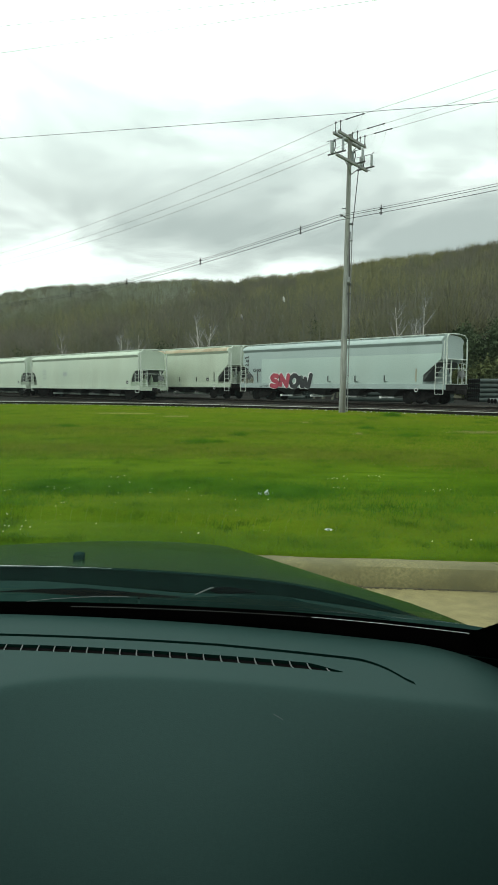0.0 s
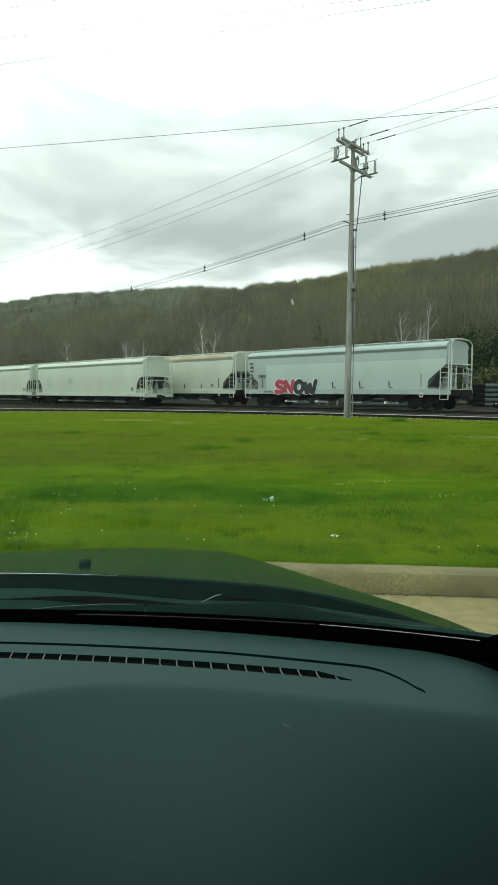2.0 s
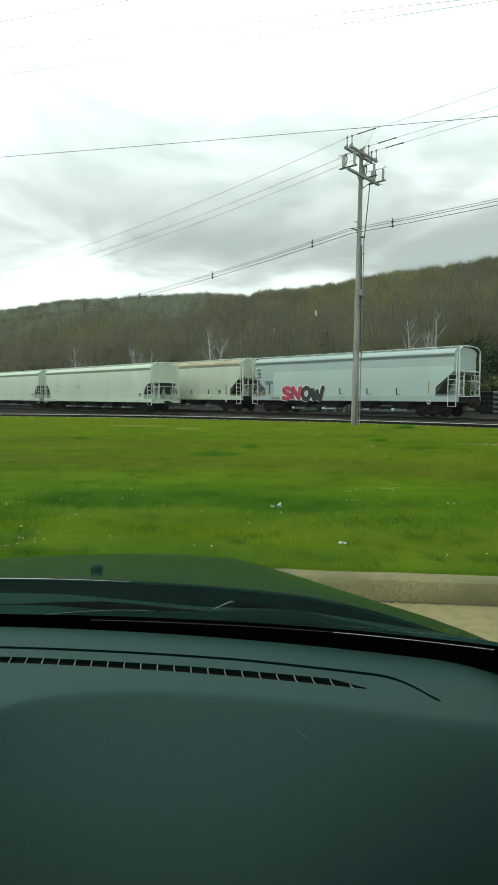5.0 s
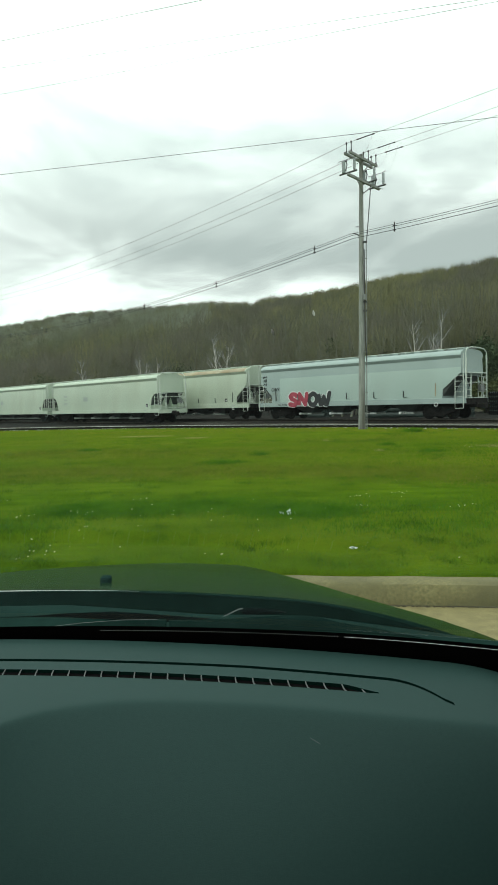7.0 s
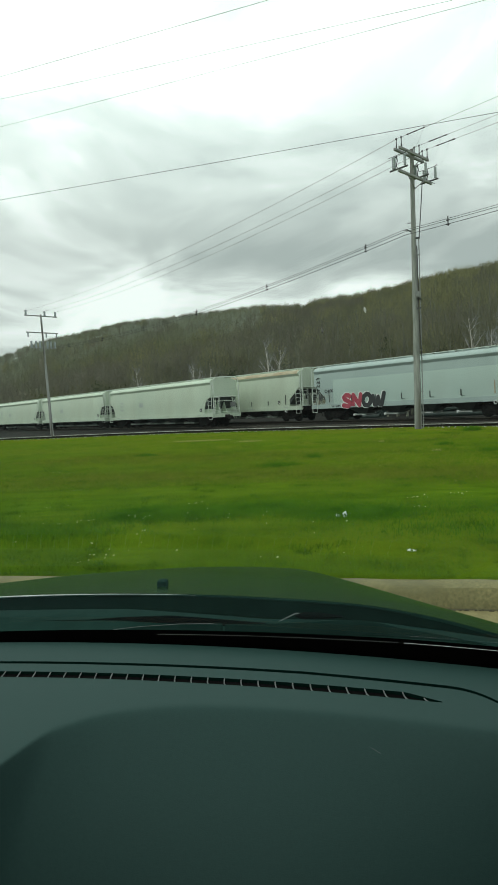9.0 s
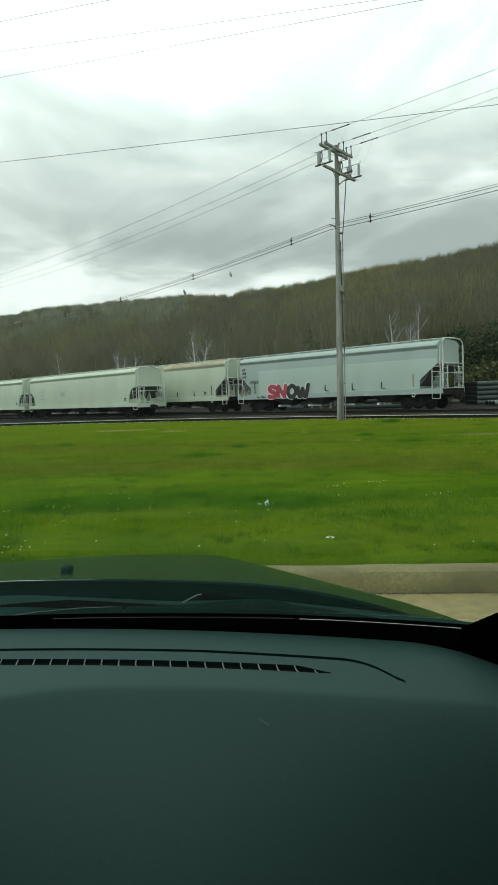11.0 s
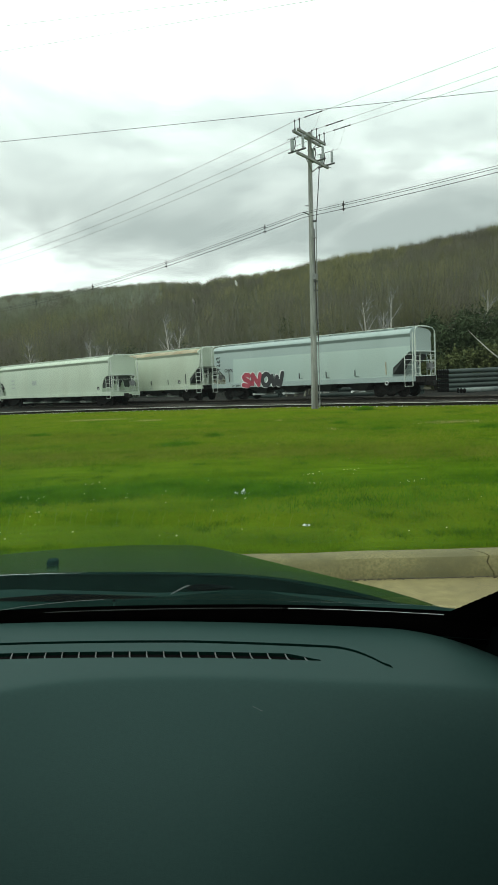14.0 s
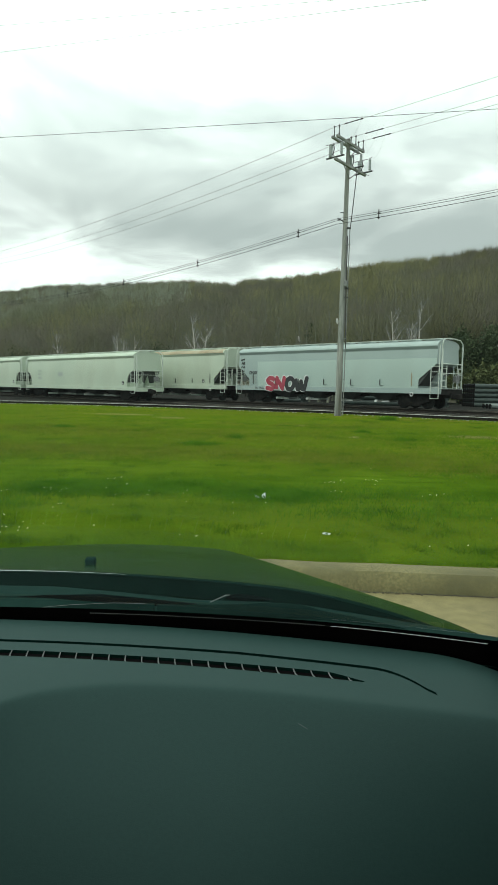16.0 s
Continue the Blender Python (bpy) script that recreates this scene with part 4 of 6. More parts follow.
# fused cut-outs and slim arresters on brackets across the lower arm
for k, d in enumerate((-1.24, 0.40, 1.20)):
    p = low + ARM_DIR * d + ARM_N * 0.13 + Vector((0, 0, 0.07))
    bracket = part("bracket", Shape().tube([p - ARM_N * 0.43, p + ARM_N * 0.43], 0.036, 6), M_PIN, pole)
    b0 = p - ARM_N * 0.23 + Vector((0, 0, 0.04))
    cut = insulator(Matrix.Translation(b0), pole, 6, 0.088, 0.50, "cutout")
    part("fuse_tube", Shape().tube([b0 + ARM_N * 0.13 + Vector((0, 0, 0.50)), b0 + ARM_N * 0.17 + Vector((0, 0, 0.30)), b0 + ARM_N * 0.10 + Vector((0, 0, 0.06))], 0.024, 6), M_PIN, cut)
    part("fuse_arm", Shape().tube([b0 + Vector((0, 0, 0.44)), b0 + ARM_N * 0.16 + Vector((0, 0, 0.48))], 0.03, 6), M_PIN, cut)
    insulator(Matrix.Translation(p + ARM_N * 0.30 + Vector((0, 0, 0.06))), pole, 7, 0.062, 0.46, "arrester")
    part("jumper_wire", Shape().tube([p - ARM_N * 0.48 + Vector((0, 0, 0.56)), p - ARM_N * 0.23 + Vector((0, 0, 0.56)), p + ARM_N * 0.30 + Vector((0, 0, 0.56)), p + ARM_N * 0.40 + Vector((0, 0, 0.62))], 0.013, 5), M_PIN, pole)
    part("jumper_wire", Shape().tube(catenary(p - ARM_N * 0.10 + Vector((0, 0, 0.10)), p - ARM_N * 0.05 + ARM_DIR * 0.55 + Vector((0, 0, 0.04)), 0.03, 6), 0.012, 5), M_PIN, pole)
    part("jumper_wire", Shape().tube(catenary(p + ARM_N * 0.36 + Vector((0, 0, 0.58)), PINS[k] + Vector((0.9, -0.9, 0.05)), 0.35, 10), 0.004, 4), M_WIREGREY, pole)
# cable that drops down the pole in a conduit, straps and small fittings
part("drop_cable", Shape().tube(catenary(low + ARM_DIR * 0.60 + ARM_N * 0.13, at(8.2) + Vector((0.20, -0.16, 0)), 0.04, 8), 0.022, 6), M_WIRE, pole)
part("conduit", Shape().tube([at(8.2) + Vector((0.19, -0.14, 0)), at(5.0) + Vector((0.19, -0.15, 0)), at(0.0) + Vector((0.20, -0.16, 0))], 0.022, 8), M_STEEL, pole)
part("riser_cable", Shape().tube([at(7.9) + Vector((0.10, -0.17, 0)), at(4.4) + Vector((0.12, -0.2, 0)), at(3.0) + Vector((0.20, -0.18, 0))], 0.022, 6), M_WIRE, pole)
st = Shape()
for z in (7.5, 5.6, 3.4, 1.6):
    st.box(0.05, 0.23, -0.22, -0.12, z, z + 0.04, Matrix.Translation(at(z) - Vector((0, 0, z))))
part("strap", st, M_STEEL, pole)
part("meter_box", Shape().box(0.12, 0.26, -0.30, -0.16, 5.7, 5.95, Matrix.Translation((-0.05, 0, 0)), bevel=0.015), M_STEEL, pole)
hook = Shape().tube([at(8.52) + Vector((-0.05, 0, 0)), at(8.60) + Vector((-0.2, -0.05, 0)), at(8.64) + Vector((-0.32, -0.08, 0)), at(8.63) + Vector((-0.42, -0.1, 0))], [0.03, 0.026, 0.03, 0.012], 6)
part("cable_hook", hook, M_PIN, pole)
part("cable_hook", Shape().tube([at(8.93), at(8.93) + Vector((-0.26, -0.05, 0.0))], 0.018, 6), M_PIN, pole)
for z in (8.20, 5.60, 5.2):
    part("strap", Shape().box(0.05, 0.22, -0.22, -0.12, 0, 0.06, Matrix.Translation(at(z))), M_PIN, pole)

pole_b, at_b = utility_pole(POLE_B, 11.9, (-0.35, 0.0), "distant wooden utility pole with three crossarms")
for z, w in ((11.75, 3.4), (10.1, 3.3)):
    part("crossarm", arm_box(at_b(z), w), M_ARM, pole_b)
    for d in (-0.45, 0.12, 0.45):
        p = at_b(z) + ARM_DIR * d * w
        if z > 11:
            insulator(Matrix.Translation(p), pole_b, 2, 0.11, 0.5)
        else:
            insulator(Matrix.Translation(p - Vector((0, 0, 0.45))), pole_b, 2, 0.08, 0.4)
part("crossarm", arm_box(at_b(8.6), 2.6), M_ARM, pole_b)
for d in (-0.48, -0.3, -0.14, 0.16, 0.3, 0.46):
    insulator(Matrix.Translation(at_b(8.55) + ARM_DIR * d * 2.6), pole_b, 3, 0.11, 0.7)

for k, p in enumerate(PINS):
    w = POLE_A + p
    d = (-1.4, 0.2, 1.4)[k]
    b = POLE_B + at_b(12.2) + ARM_DIR * d
    c = POLE_C + Vector((0, 0, 12.6)) + ARM_DIR * d * 0.8
    line = thing("power_line", None, "thin grey overhead power line with a dark strain insulator", "power line", "overhead lines")
    part("wire", Shape().tube(catenary(w, b, 0.75), 0.009, 5), M_WIREGREY, line)
    right = catenary(w, c, 0.6, 60)
    part("wire", Shape().tube(right, 0.008, 5), M_WIREGREY, line)
    i0 = right[0].lerp(right[1], 0.55 if k == 0 else 0.85)
    wv = (right[3] - right[1]).normalized()
    part("strain_insulator", Shape().tube([i0, i0 + wv * 0.1, i0 + wv * 0.12, i0 + wv * 0.82, i0 + wv * 0.88, i0 + wv * 0.95], [0.012, 0.035, 0.02, 0.02, 0.035, 0.012], 6), M_WIRE, line)

# bundled cable with spacers, lower on the poles
CAB_A = POLE_A + Vector((-0.38, -0.25, 8.48))
CAB_B = Vector((POLE_B.x, POLE_B.y, 8.25))
CAB_C = POLE_C + Vector((-0.4, -0.3, 9.8))
cable = thing("bundled_cable", None, "black bundled overhead cable with small spacers", "cable", "overhead lines")
SPACERS = []
for a0, b0, sag in ((CAB_A, CAB_B, 0.84), (CAB_A, CAB_C, 0.84)):
    for k, (dz, r) in enumerate(((0.09, 0.009), (0.02, 0.010), (-0.11, 0.012))):
        part("strand", Shape().tube([p + Vector((0.05 * (k - 1), 0, dz)) for p in catenary(a0, b0, sag, 40)], r, 5), M_WIRE, cable)
    for t in (0.0487, 0.2124, 0.376, 0.538, 0.702, 0.866) if b0 is CAB_B else (0.0528, 0.224, 0.40, 0.57, 0.74, 0.91):
        p = a0.lerp(b0, t) - Vector((0, 0, sag * 4 * t * (1 - t)))
        sp = Shape().box(-0.018, 0.018, -0.02, 0.02, -0.2, 0.2, Matrix.Translation(p)).box(-0.08, 0.06, -0.02, 0.02, -0.15, -0.11, Matrix.Translation(p)).box(-0.06, 0.08, -0.02, 0.02, 0.03, 0.06, Matrix.Translation(p))
        part("spacer", sp, M_WIRE, cable)

# service wires over the lot
for a0, b0, sag, r, mat in (((-19.2, 20.5, 8.3), (20.5, 10.9, 7.35), 0.12, 0.006, M_WIRE), ((-10.5, 20.0, 11.0), (13.4, 6.0, 6.46), 0.02, 0.0042, M_WIREGREY),
                            ((-11.6, 20.0, 11.8), (14.0, 6.0, 6.06), 0.02, 0.0042, M_WIREGREY), ((-14.4, 17.0, 10.1), (9.6, 6.5, 6.9), 0.03, 0.0045, M_WIREGREY)):
    solid("service_wire", Shape().tube(catenary(a0, b0, sag, 40), r, 5), mat, "thin overhead wire crossing above the lot", "wire", "overhead lines")

# ---------------------------------------------------------------- woods
rng = np.random.default_rng(7)


def tree_template(height, seed, spreadf=0.33, limbs=22, twigs=9, sides=3, low=0.12, fine=1.0):
    """A bare tree as arrays: trunk and limbs as tapered bars, and fine twigs as slivers."""
    r = np.random.default_rng(seed)
    V, F, TV, TF = [], [], [], []

    def bar(a, b, ra, rb):
        way = b - a
        way = way / np.linalg.norm(way)
        side = np.cross(way, (0.3, 0.9, 0.2))
        side /= np.linalg.norm(side)
        up = np.cross(side, way)
        n = len(V)
        for p, q in ((a, ra), (b, rb)):
            for k in range(sides):
                ang = 2 * math.pi * k / sides
                V.append(p + q * (math.cos(ang) * side + math.sin(ang) * up))
        for k in range(sides):
            i, j = n + k, n + (k + 1) % sides
            F.append((i, j, j + sides))
            F.append((i, j + sides, i + sides))

    def sliver(a, b, w):
        n = len(TV)
        side = np.cross(b - a, r.normal(size=3))
        side = side / np.linalg.norm(side) * w
        TV.extend([a - side, a + side, b])
        TF.append((n, n + 1, n + 2))

    pts = [np.zeros(3)]
    steps = 6
    for k in range(steps):
        pts.append(pts[-1] + np.array([r.normal(0, 0.02), r.normal(0, 0.02), 1 / steps]) * height)
    rad = lambda t: height * 0.0165 * (1 - 0.85 * t)
    for k in range(steps):
        bar(pts[k], pts[k + 1], rad(k / steps), rad((k + 1) / steps))
    for k in range(limbs):
        t = r.uniform(low, 0.97) ** 0.85
        i = min(int(t * steps), steps - 1)
        a = pts[i] + (pts[i + 1] - pts[i]) * (t * steps - i)
        ang = r.uniform(0, 2 * math.pi)
        ln = height * spreadf * (1.15 - t) * r.uniform(0.6, 1.1) + 0.04 * height
        rise = r.uniform(0.5, 1.3)
        way = np.array([math.cos(ang), math.sin(ang), rise])
        way /= np.linalg.norm(way)
        b = a + way * ln
        bar(a, b, rad(t) * 0.55, rad(t) * 0.12 + 0.008)
        for q in range(twigs):
            s0 = r.uniform(0.25, 1.0)
            c = a + way * ln * s0
            d = way + r.normal(0, 0.5, 3)
            d[2] = abs(d[2]) * 0.9 + 0.15
            d /= np.linalg.norm(d)
            e = c + d * ln * r.uniform(0.3, 0.75)
            sliver(c, e, fine * (0.014 + 0.0010 * height))
            for z in range(2):
                c2 = c + (e - c) * r.uniform(0.3, 0.9)
                sliver(c2, c2 + (d + r.normal(0, 0.6, 3)) * ln * 0.28, fine * (0.011 + 0.0008 * height))
    return np.array(V), np.array(F), np.array(TV), np.array(TF)


def plant(templates, places, scales, turns):
    """All trees of one wood as arrays of corners and triangles."""
    out = [[], [], 0, [], [], 0]
    for k, (p, s, a) in enumerate(zip(places, scales, turns)):
        kind = templates(p) if callable(templates) else templates
        V, F, TV, TF = kind[k % len(kind)]
        c, si = math.cos(a), math.sin(a)
        rot = np.array([[c, -si, 0], [si, c, 0], [0, 0, 1]]) * np.array(s).reshape(-1, 1) if np.ndim(s) else np.array([[c, -si, 0], [si, c, 0], [0, 0, 1]]) * s
        for base, vv, ff in ((0, V, F), (3, TV, TF)):
            out[base].append(vv @ rot.T + p)
            out[base + 1].append(ff + out[base + 2])
            out[base + 2] += len(vv)
    return np.concatenate(out[0]), np.concatenate(out[1]), np.concatenate(out[3]), np.concatenate(out[4])


far_templates = [tree_template(14, 10 + k, 0.32, 11, 3, 3, 0.10, 1.2) for k in range(6)]
mid_templates = [tree_template(14, 20 + k, 0.30, 16, 6, 3, 0.15, 0.55) for k in range(6)]
near_templates = [tree_template(15, 30 + k, 0.26, 34, 10, 3, 0.2, 0.55) for k in range(6)]
places, scales = [], []
for k in range(3700):
    az = math.radians(rng.uniform(-37, 30))
    near = 78 / max(0.3, math.sin(az) + math.cos(az))
    top = float(np.interp(math.degrees(az), (-60, -30, -20, -5, 5, 22, 60), (620, 560, 480, 400, 330, 240, 200)))
    t = near + 18 + (top * 1.03 - near - 18) * rng.uniform(0, 1) ** 0.8 if k % 3 else top * rng.uniform(0.95, 1.04)
    x, y = t * math.sin(az), t * math.cos(az)
    places.append((x, y, ground_z(x, y) - 0.3))
    scales.append(rng.uniform(0.75, 1.1) * (1 - 0.42 * float(ease(0.55, 1.0, t / top))) if k % 3 else rng.uniform(0.34, 0.60) * (1.0 if az < 0 else 1.22))
v, f, tv, tf = plant(lambda p: mid_templates if math.hypot(p[0], p[1]) < 230 else far_templates, np.array(places), scales, rng.uniform(0, 6.28, len(places)))
tagged(new("hillside_trees", triangles("hillside_trees", v, f, M_BARK)), "bare grey-brown trunks of a wooded hillside", "trees", kind="stuff")
tagged(new("hillside_twigs", triangles("hillside_twigs", tv, tf, M_TWIG)), "fine brown spring twigs of the hillside wood", "twigs", kind="stuff")

# fresh buds in parts of the crowns
bv = []
for (x, y, z), sc in zip(places, scales):
    lush = noise.noise((x * 0.012, y * 0.012, 5)) + 0.25 * noise.noise((x * 0.07, y * 0.07, 9))
    n = int((8 + 34 * max(0.0, min(1.0, lush * 2.0 + 0.30))) * (0.25 if math.hypot(x, y) > 320 else 1.0))
    q = np.clip(rng.normal(0, 1, (n, 3)), -1.6, 1.6) * (2.0, 2.0, 2.3) * sc + (x, y, z + 9.6 * sc)
    bv.append(q)
c = np.concatenate(bv)
d1, d2 = rng.normal(0, 1, c.shape), rng.normal(0, 1, c.shape)
size = rng.uniform(0.05, 0.12, (len(c), 1))
tri = np.stack([c, c + d1 * size, c + d2 * size], 1).reshape(-1, 3)
tagged(new("hillside_buds", triangles("hillside_buds", tri, np.arange(len(tri)).reshape(-1, 3), M_BUD)), "yellow-green buds over the crowns of the hillside wood", "foliage", kind="stuff")

# soft rounded crowns: shells of small twig ends, in four tones, one paled for haze
cv = {0: [], 1: [], 2: [], 3: []}
for (x, y, z), sc in zip(places, scales):
    r = math.hypot(x, y)
    n, big = (300, 0.034) if r > 230 else (330, 0.023)
    q = rng.normal(0, 1, (n, 3))
    q[:, 2] = np.abs(q[:, 2]) * 0.9 - 0.35
    q /= np.linalg.norm(q, axis=1, keepdims=True)
    facing = q + (0, 0, 0.5)
    q *= rng.uniform(0.35, 1.0, (n, 1)) ** 0.5
    wide = rng.uniform(2.6, 3.9)
    wide *= 1.25 if rng.uniform() < 0.25 else 1.0
    q = q * (wide * sc, wide * sc, 4.9 * sc) + (x, y, z + 8.4 * sc)
    tone = 1.6 * noise.noise((x * 0.016, y * 0.016, 5)) + rng.normal(0, 0.38)
    # most distant trees take the haze-paled tone
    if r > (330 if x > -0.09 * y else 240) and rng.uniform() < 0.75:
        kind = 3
    else:
        rim = 0.75 if r > 170 and 0 < math.degrees(math.atan2(x, y)) and r > 0.86 * float(np.interp(math.degrees(math.atan2(x, y)), (-5, 5, 22, 60), (400, 330, 240, 200))) else 0.0
        kind = 0 if tone + rim < 0.1 else 1 if tone + rim < 0.5 else 2
    cv[kind].append(np.concatenate([q, np.full((n, 1), big), facing], 1))
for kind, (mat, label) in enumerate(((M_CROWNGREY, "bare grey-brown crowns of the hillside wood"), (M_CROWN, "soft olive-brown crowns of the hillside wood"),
                                     (M_CROWNGOLD, "yellow-olive budding crowns of the hillside wood"), (M_CROWNHAZE, "crowns on the far hillside, paled grey-green for haze"))):
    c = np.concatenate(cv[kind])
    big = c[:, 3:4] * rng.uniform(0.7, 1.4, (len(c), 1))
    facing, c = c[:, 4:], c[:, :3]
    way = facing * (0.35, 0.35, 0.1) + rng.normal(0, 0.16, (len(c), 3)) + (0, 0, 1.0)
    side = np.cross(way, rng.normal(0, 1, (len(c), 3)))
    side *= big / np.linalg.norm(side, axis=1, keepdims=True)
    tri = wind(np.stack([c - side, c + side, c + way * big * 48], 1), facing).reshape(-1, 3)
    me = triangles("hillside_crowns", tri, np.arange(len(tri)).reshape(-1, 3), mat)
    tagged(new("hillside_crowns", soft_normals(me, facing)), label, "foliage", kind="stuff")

# low brush under the trees
uv = []
for (x, y, z), sc in zip(places, scales):
    q = rng.normal(0, 1, (44, 3)) * (2.6, 2.6, 1.3) + (x, y, z + 2.0)
    uv.append(q)
c = np.concatenate(uv)
d1 = rng.normal(0, 0.6, c.shape) + (0, 0, 0.3)
d2 = rng.normal(0, 0.10, c.shape)
facing = np.tile((0.0, -0.4, 1.0), (len(c), 1))
tri = wind(np.stack([c, c + d2, c + d1], 1), facing).reshape(-1, 3)
tagged(new("undergrowth", soft_normals(triangles("undergrowth", tri, np.arange(len(tri)).reshape(-1, 3), M_TWIG), facing)), "grey-brown undergrowth of the hillside wood", "undergrowth", kind="stuff")

# edge of the wood behind the tracks
places, scales = [], []
for k in range(170):
    az = math.radians(rng.uniform(-36, 30))
    near = 78 / max(0.3, math.sin(az) + math.cos(az))
    t = near * rng.uniform(1.0, 1.22) * (1.3 if az > 0.28 else 1.0)
    x, y = t * math.sin(az), t * math.cos(az)
    places.append((x, y, ground_z(x, y) - 0.3))
    scales.append(rng.uniform(0.4, 0.72))
v, f, tv, tf = plant(near_templates, np.array(places), scales, rng.uniform(0, 6.28, len(places)))
tagged(new("wood_edge_trees", triangles("wood_edge_trees", v, f, M_BARK)), "bare trunks at the edge of the wood", "trees", kind="stuff")
tagged(new("wood_edge_twigs", triangles("wood_edge_twigs", tv, tf, M_TWIG)), "fine bare twigs at the edge of the wood", "twigs", kind="stuff")


def birch(x, y, height, seed, stems=2, label="slender white-barked birch with bare branches"):
    """A birch: pale leaning stems that fork, spreading limbs, fine twigs."""
    z = ground_z(x, y) - 0.2
    tree = thing("birch_tree", pose(x, y, z), label, "tree", "birches at the edge of the wood")
    r = random.Random(seed)
    for q in range(stems):
        stem, tw = Shape(), Shape()
        lean = Vector(((q - (stems - 1) / 2) * 0.15 + r.uniform(-0.06, 0.04), r.uniform(-0.05, 0.05), 1))
        pts = [Vector((0.3 * q, 0, 0))]
        tall = height * (1 - 0.12 * q)
        for k in range(8):
            pts.append(pts[-1] + (lean + Vector((r.uniform(-0.07, 0.07), r.uniform(-0.07, 0.07), 0))) * tall / 8)
        stem.tube(pts, [0.18 * (1 - k / 8.7) for k in range(9)], 7)
        for k in range(16):
            t = r.uniform(0.32, 0.95)
            i = min(int(t * 8), 7)
            a = pts[i].lerp(pts[i + 1], t * 8 - i)
            ang = r.uniform(0, 6.28)
            w = Vector((math.cos(ang) * 0.75, math.sin(ang) * 0.75, 1)).normalized()
            b = a + w * height * 0.34 * (1.15 - t)
            stem.tube([a, a.lerp(b, 0.5) + Vector((0, 0, -0.12)), b], [0.075 * (1.15 - t), 0.05 * (1.15 - t), 0.014], 5)
            for z in range(9):
                c = a.lerp(b, r.uniform(0.3, 1))
                d = (w + Vector((r.gauss(0, 0.4), r.gauss(0, 0.4), r.gauss(0, 0.3)))).normalized()
                tw.tube([c, c + d * height * 0.1], [0.014, 0.005], 3, cap=False)
        part("trunk", stem, M_BIRCH, tree, smooth=60)
        part("twigs", tw, M_ARM, tree)


for az, dist, h, seed, stems in ((-4.2, 84, 10.6, 1, 2), (15.4, 60, 9.6, 2, 1), (14.0, 60, 8.9, 3, 2), (-16.6, 108, 9.5, 4, 1), (-10.2, 98, 9.0, 5, 1), (-11.4, 99, 9.0, 6, 2), (23.8, 74, 10.5, 9, 1)):
    birch(dist * math.sin(math.radians(az)), dist * math.cos(math.radians(az)), h, seed, stems)


def bush(x, y, w, h, seed, material, name, label, n=2600, leaf=0.16):
    """A thicket of stems and small leaf blades with gaps."""
    r = np.random.default_rng(seed)
    ob = thing(name, pose(x, y, ground_z(x, y) - 0.1), label, "shrub", "shrubs beyond the tracks")
    stems = Shape()
    tips = []
    for k in range(16):
        a, q = r.uniform(0, 6.28), r.uniform(0.1, 0.9)
        tip = Vector((math.cos(a) * q * w, math.sin(a) * q * w, h * (1.02 - 0.45 * q * q) * r.uniform(0.7, 1.05)))
        stems.tube([(0.1 * math.cos(a), 0.1 * math.sin(a), 0), tip * 0.55 + Vector((0, 0, 0.15 * h)), tip], [0.06, 0.035, 0.01], 5)
        tips.append(tip)
    part("stems", stems, M_BARK, ob)
    c = np.concatenate([np.array(t) * r.uniform(0.55, 1.05, (n // 16, 1)) + r.normal(0, 0.16 * w, (n // 16, 3)) for t in tips])
    c[:, 2] = np.abs(c[:, 2])
    d1, d2 = r.normal(0, leaf, c.shape), r.normal(0, leaf, c.shape)
    tri = np.stack([c, c + d1, c + d2], 1).reshape(-1, 3)
    leaves = new("leaves", triangles("leaves", tri, np.arange(len(tri)).reshape(-1, 3), material))
    leaves.parent = ob


M_SHRUB = surface("shrub_leaves", (0.045, 0.062, 0.022), (0.105, 0.12, 0.042), 0.8, 0.8, 0, coords="World", spec=0.2)
for k, (az, dist, w, h, mat) in enumerate(((20.0, 64, 3.0, 6.8, M_EVERGREEN), (21.8, 66, 2.6, 7.4, M_EVERGREEN), (23.6, 68, 3.0, 8.2, M_EVERGREEN), (25.6, 66, 3.0, 7.6, M_EVERGREEN), (21.4, 60, 3.0, 3.2, M_SHRUB), (24.5, 60, 3.2, 3.6, M_SHRUB), (19.2, 62, 2.4, 3.0, M_SHRUB),
                                           (-18.5, 115, 5.0, 6.0, M_SHRUB), (-14.5, 118, 4.0, 6.2, M_SHRUB), (-24, 120, 5.0, 6.0, M_SHRUB), (6.5, 95, 3.5, 9.0, M_EVERGREEN), (-3.0, 98, 3.0, 7.0, M_EVERGREEN), (26.5, 60, 3.5, 5.0, M_SHRUB), (3.0, 100, 3.2, 8.0, M_EVERGREEN), (8.8, 92, 3.0, 7.5, M_EVERGREEN), (11.0, 88, 3.0, 7.0, M_EVERGREEN), (17.8, 74, 2.6, 7.5, M_EVERGREEN), (19.0, 70, 2.6, 8.0, M_EVERGREEN), (-8.0, 110, 3.6, 7.0, M_EVERGREEN), (-20.5, 128, 4.5, 7.0, M_EVERGREEN), (0.8, 104, 3.0, 6.5, M_SHRUB))):
    dist += 5 if az > 17 else 0
    bush(dist * math.sin(math.radians(az)), dist * math.cos(math.radians(az)), w, h, 60 + k, mat, "shrub", "dark evergreen thicket beyond the tracks" if mat is M_EVERGREEN else "olive-green leafing shrub beyond the tracks", 6500 if az > 17 else 3000)

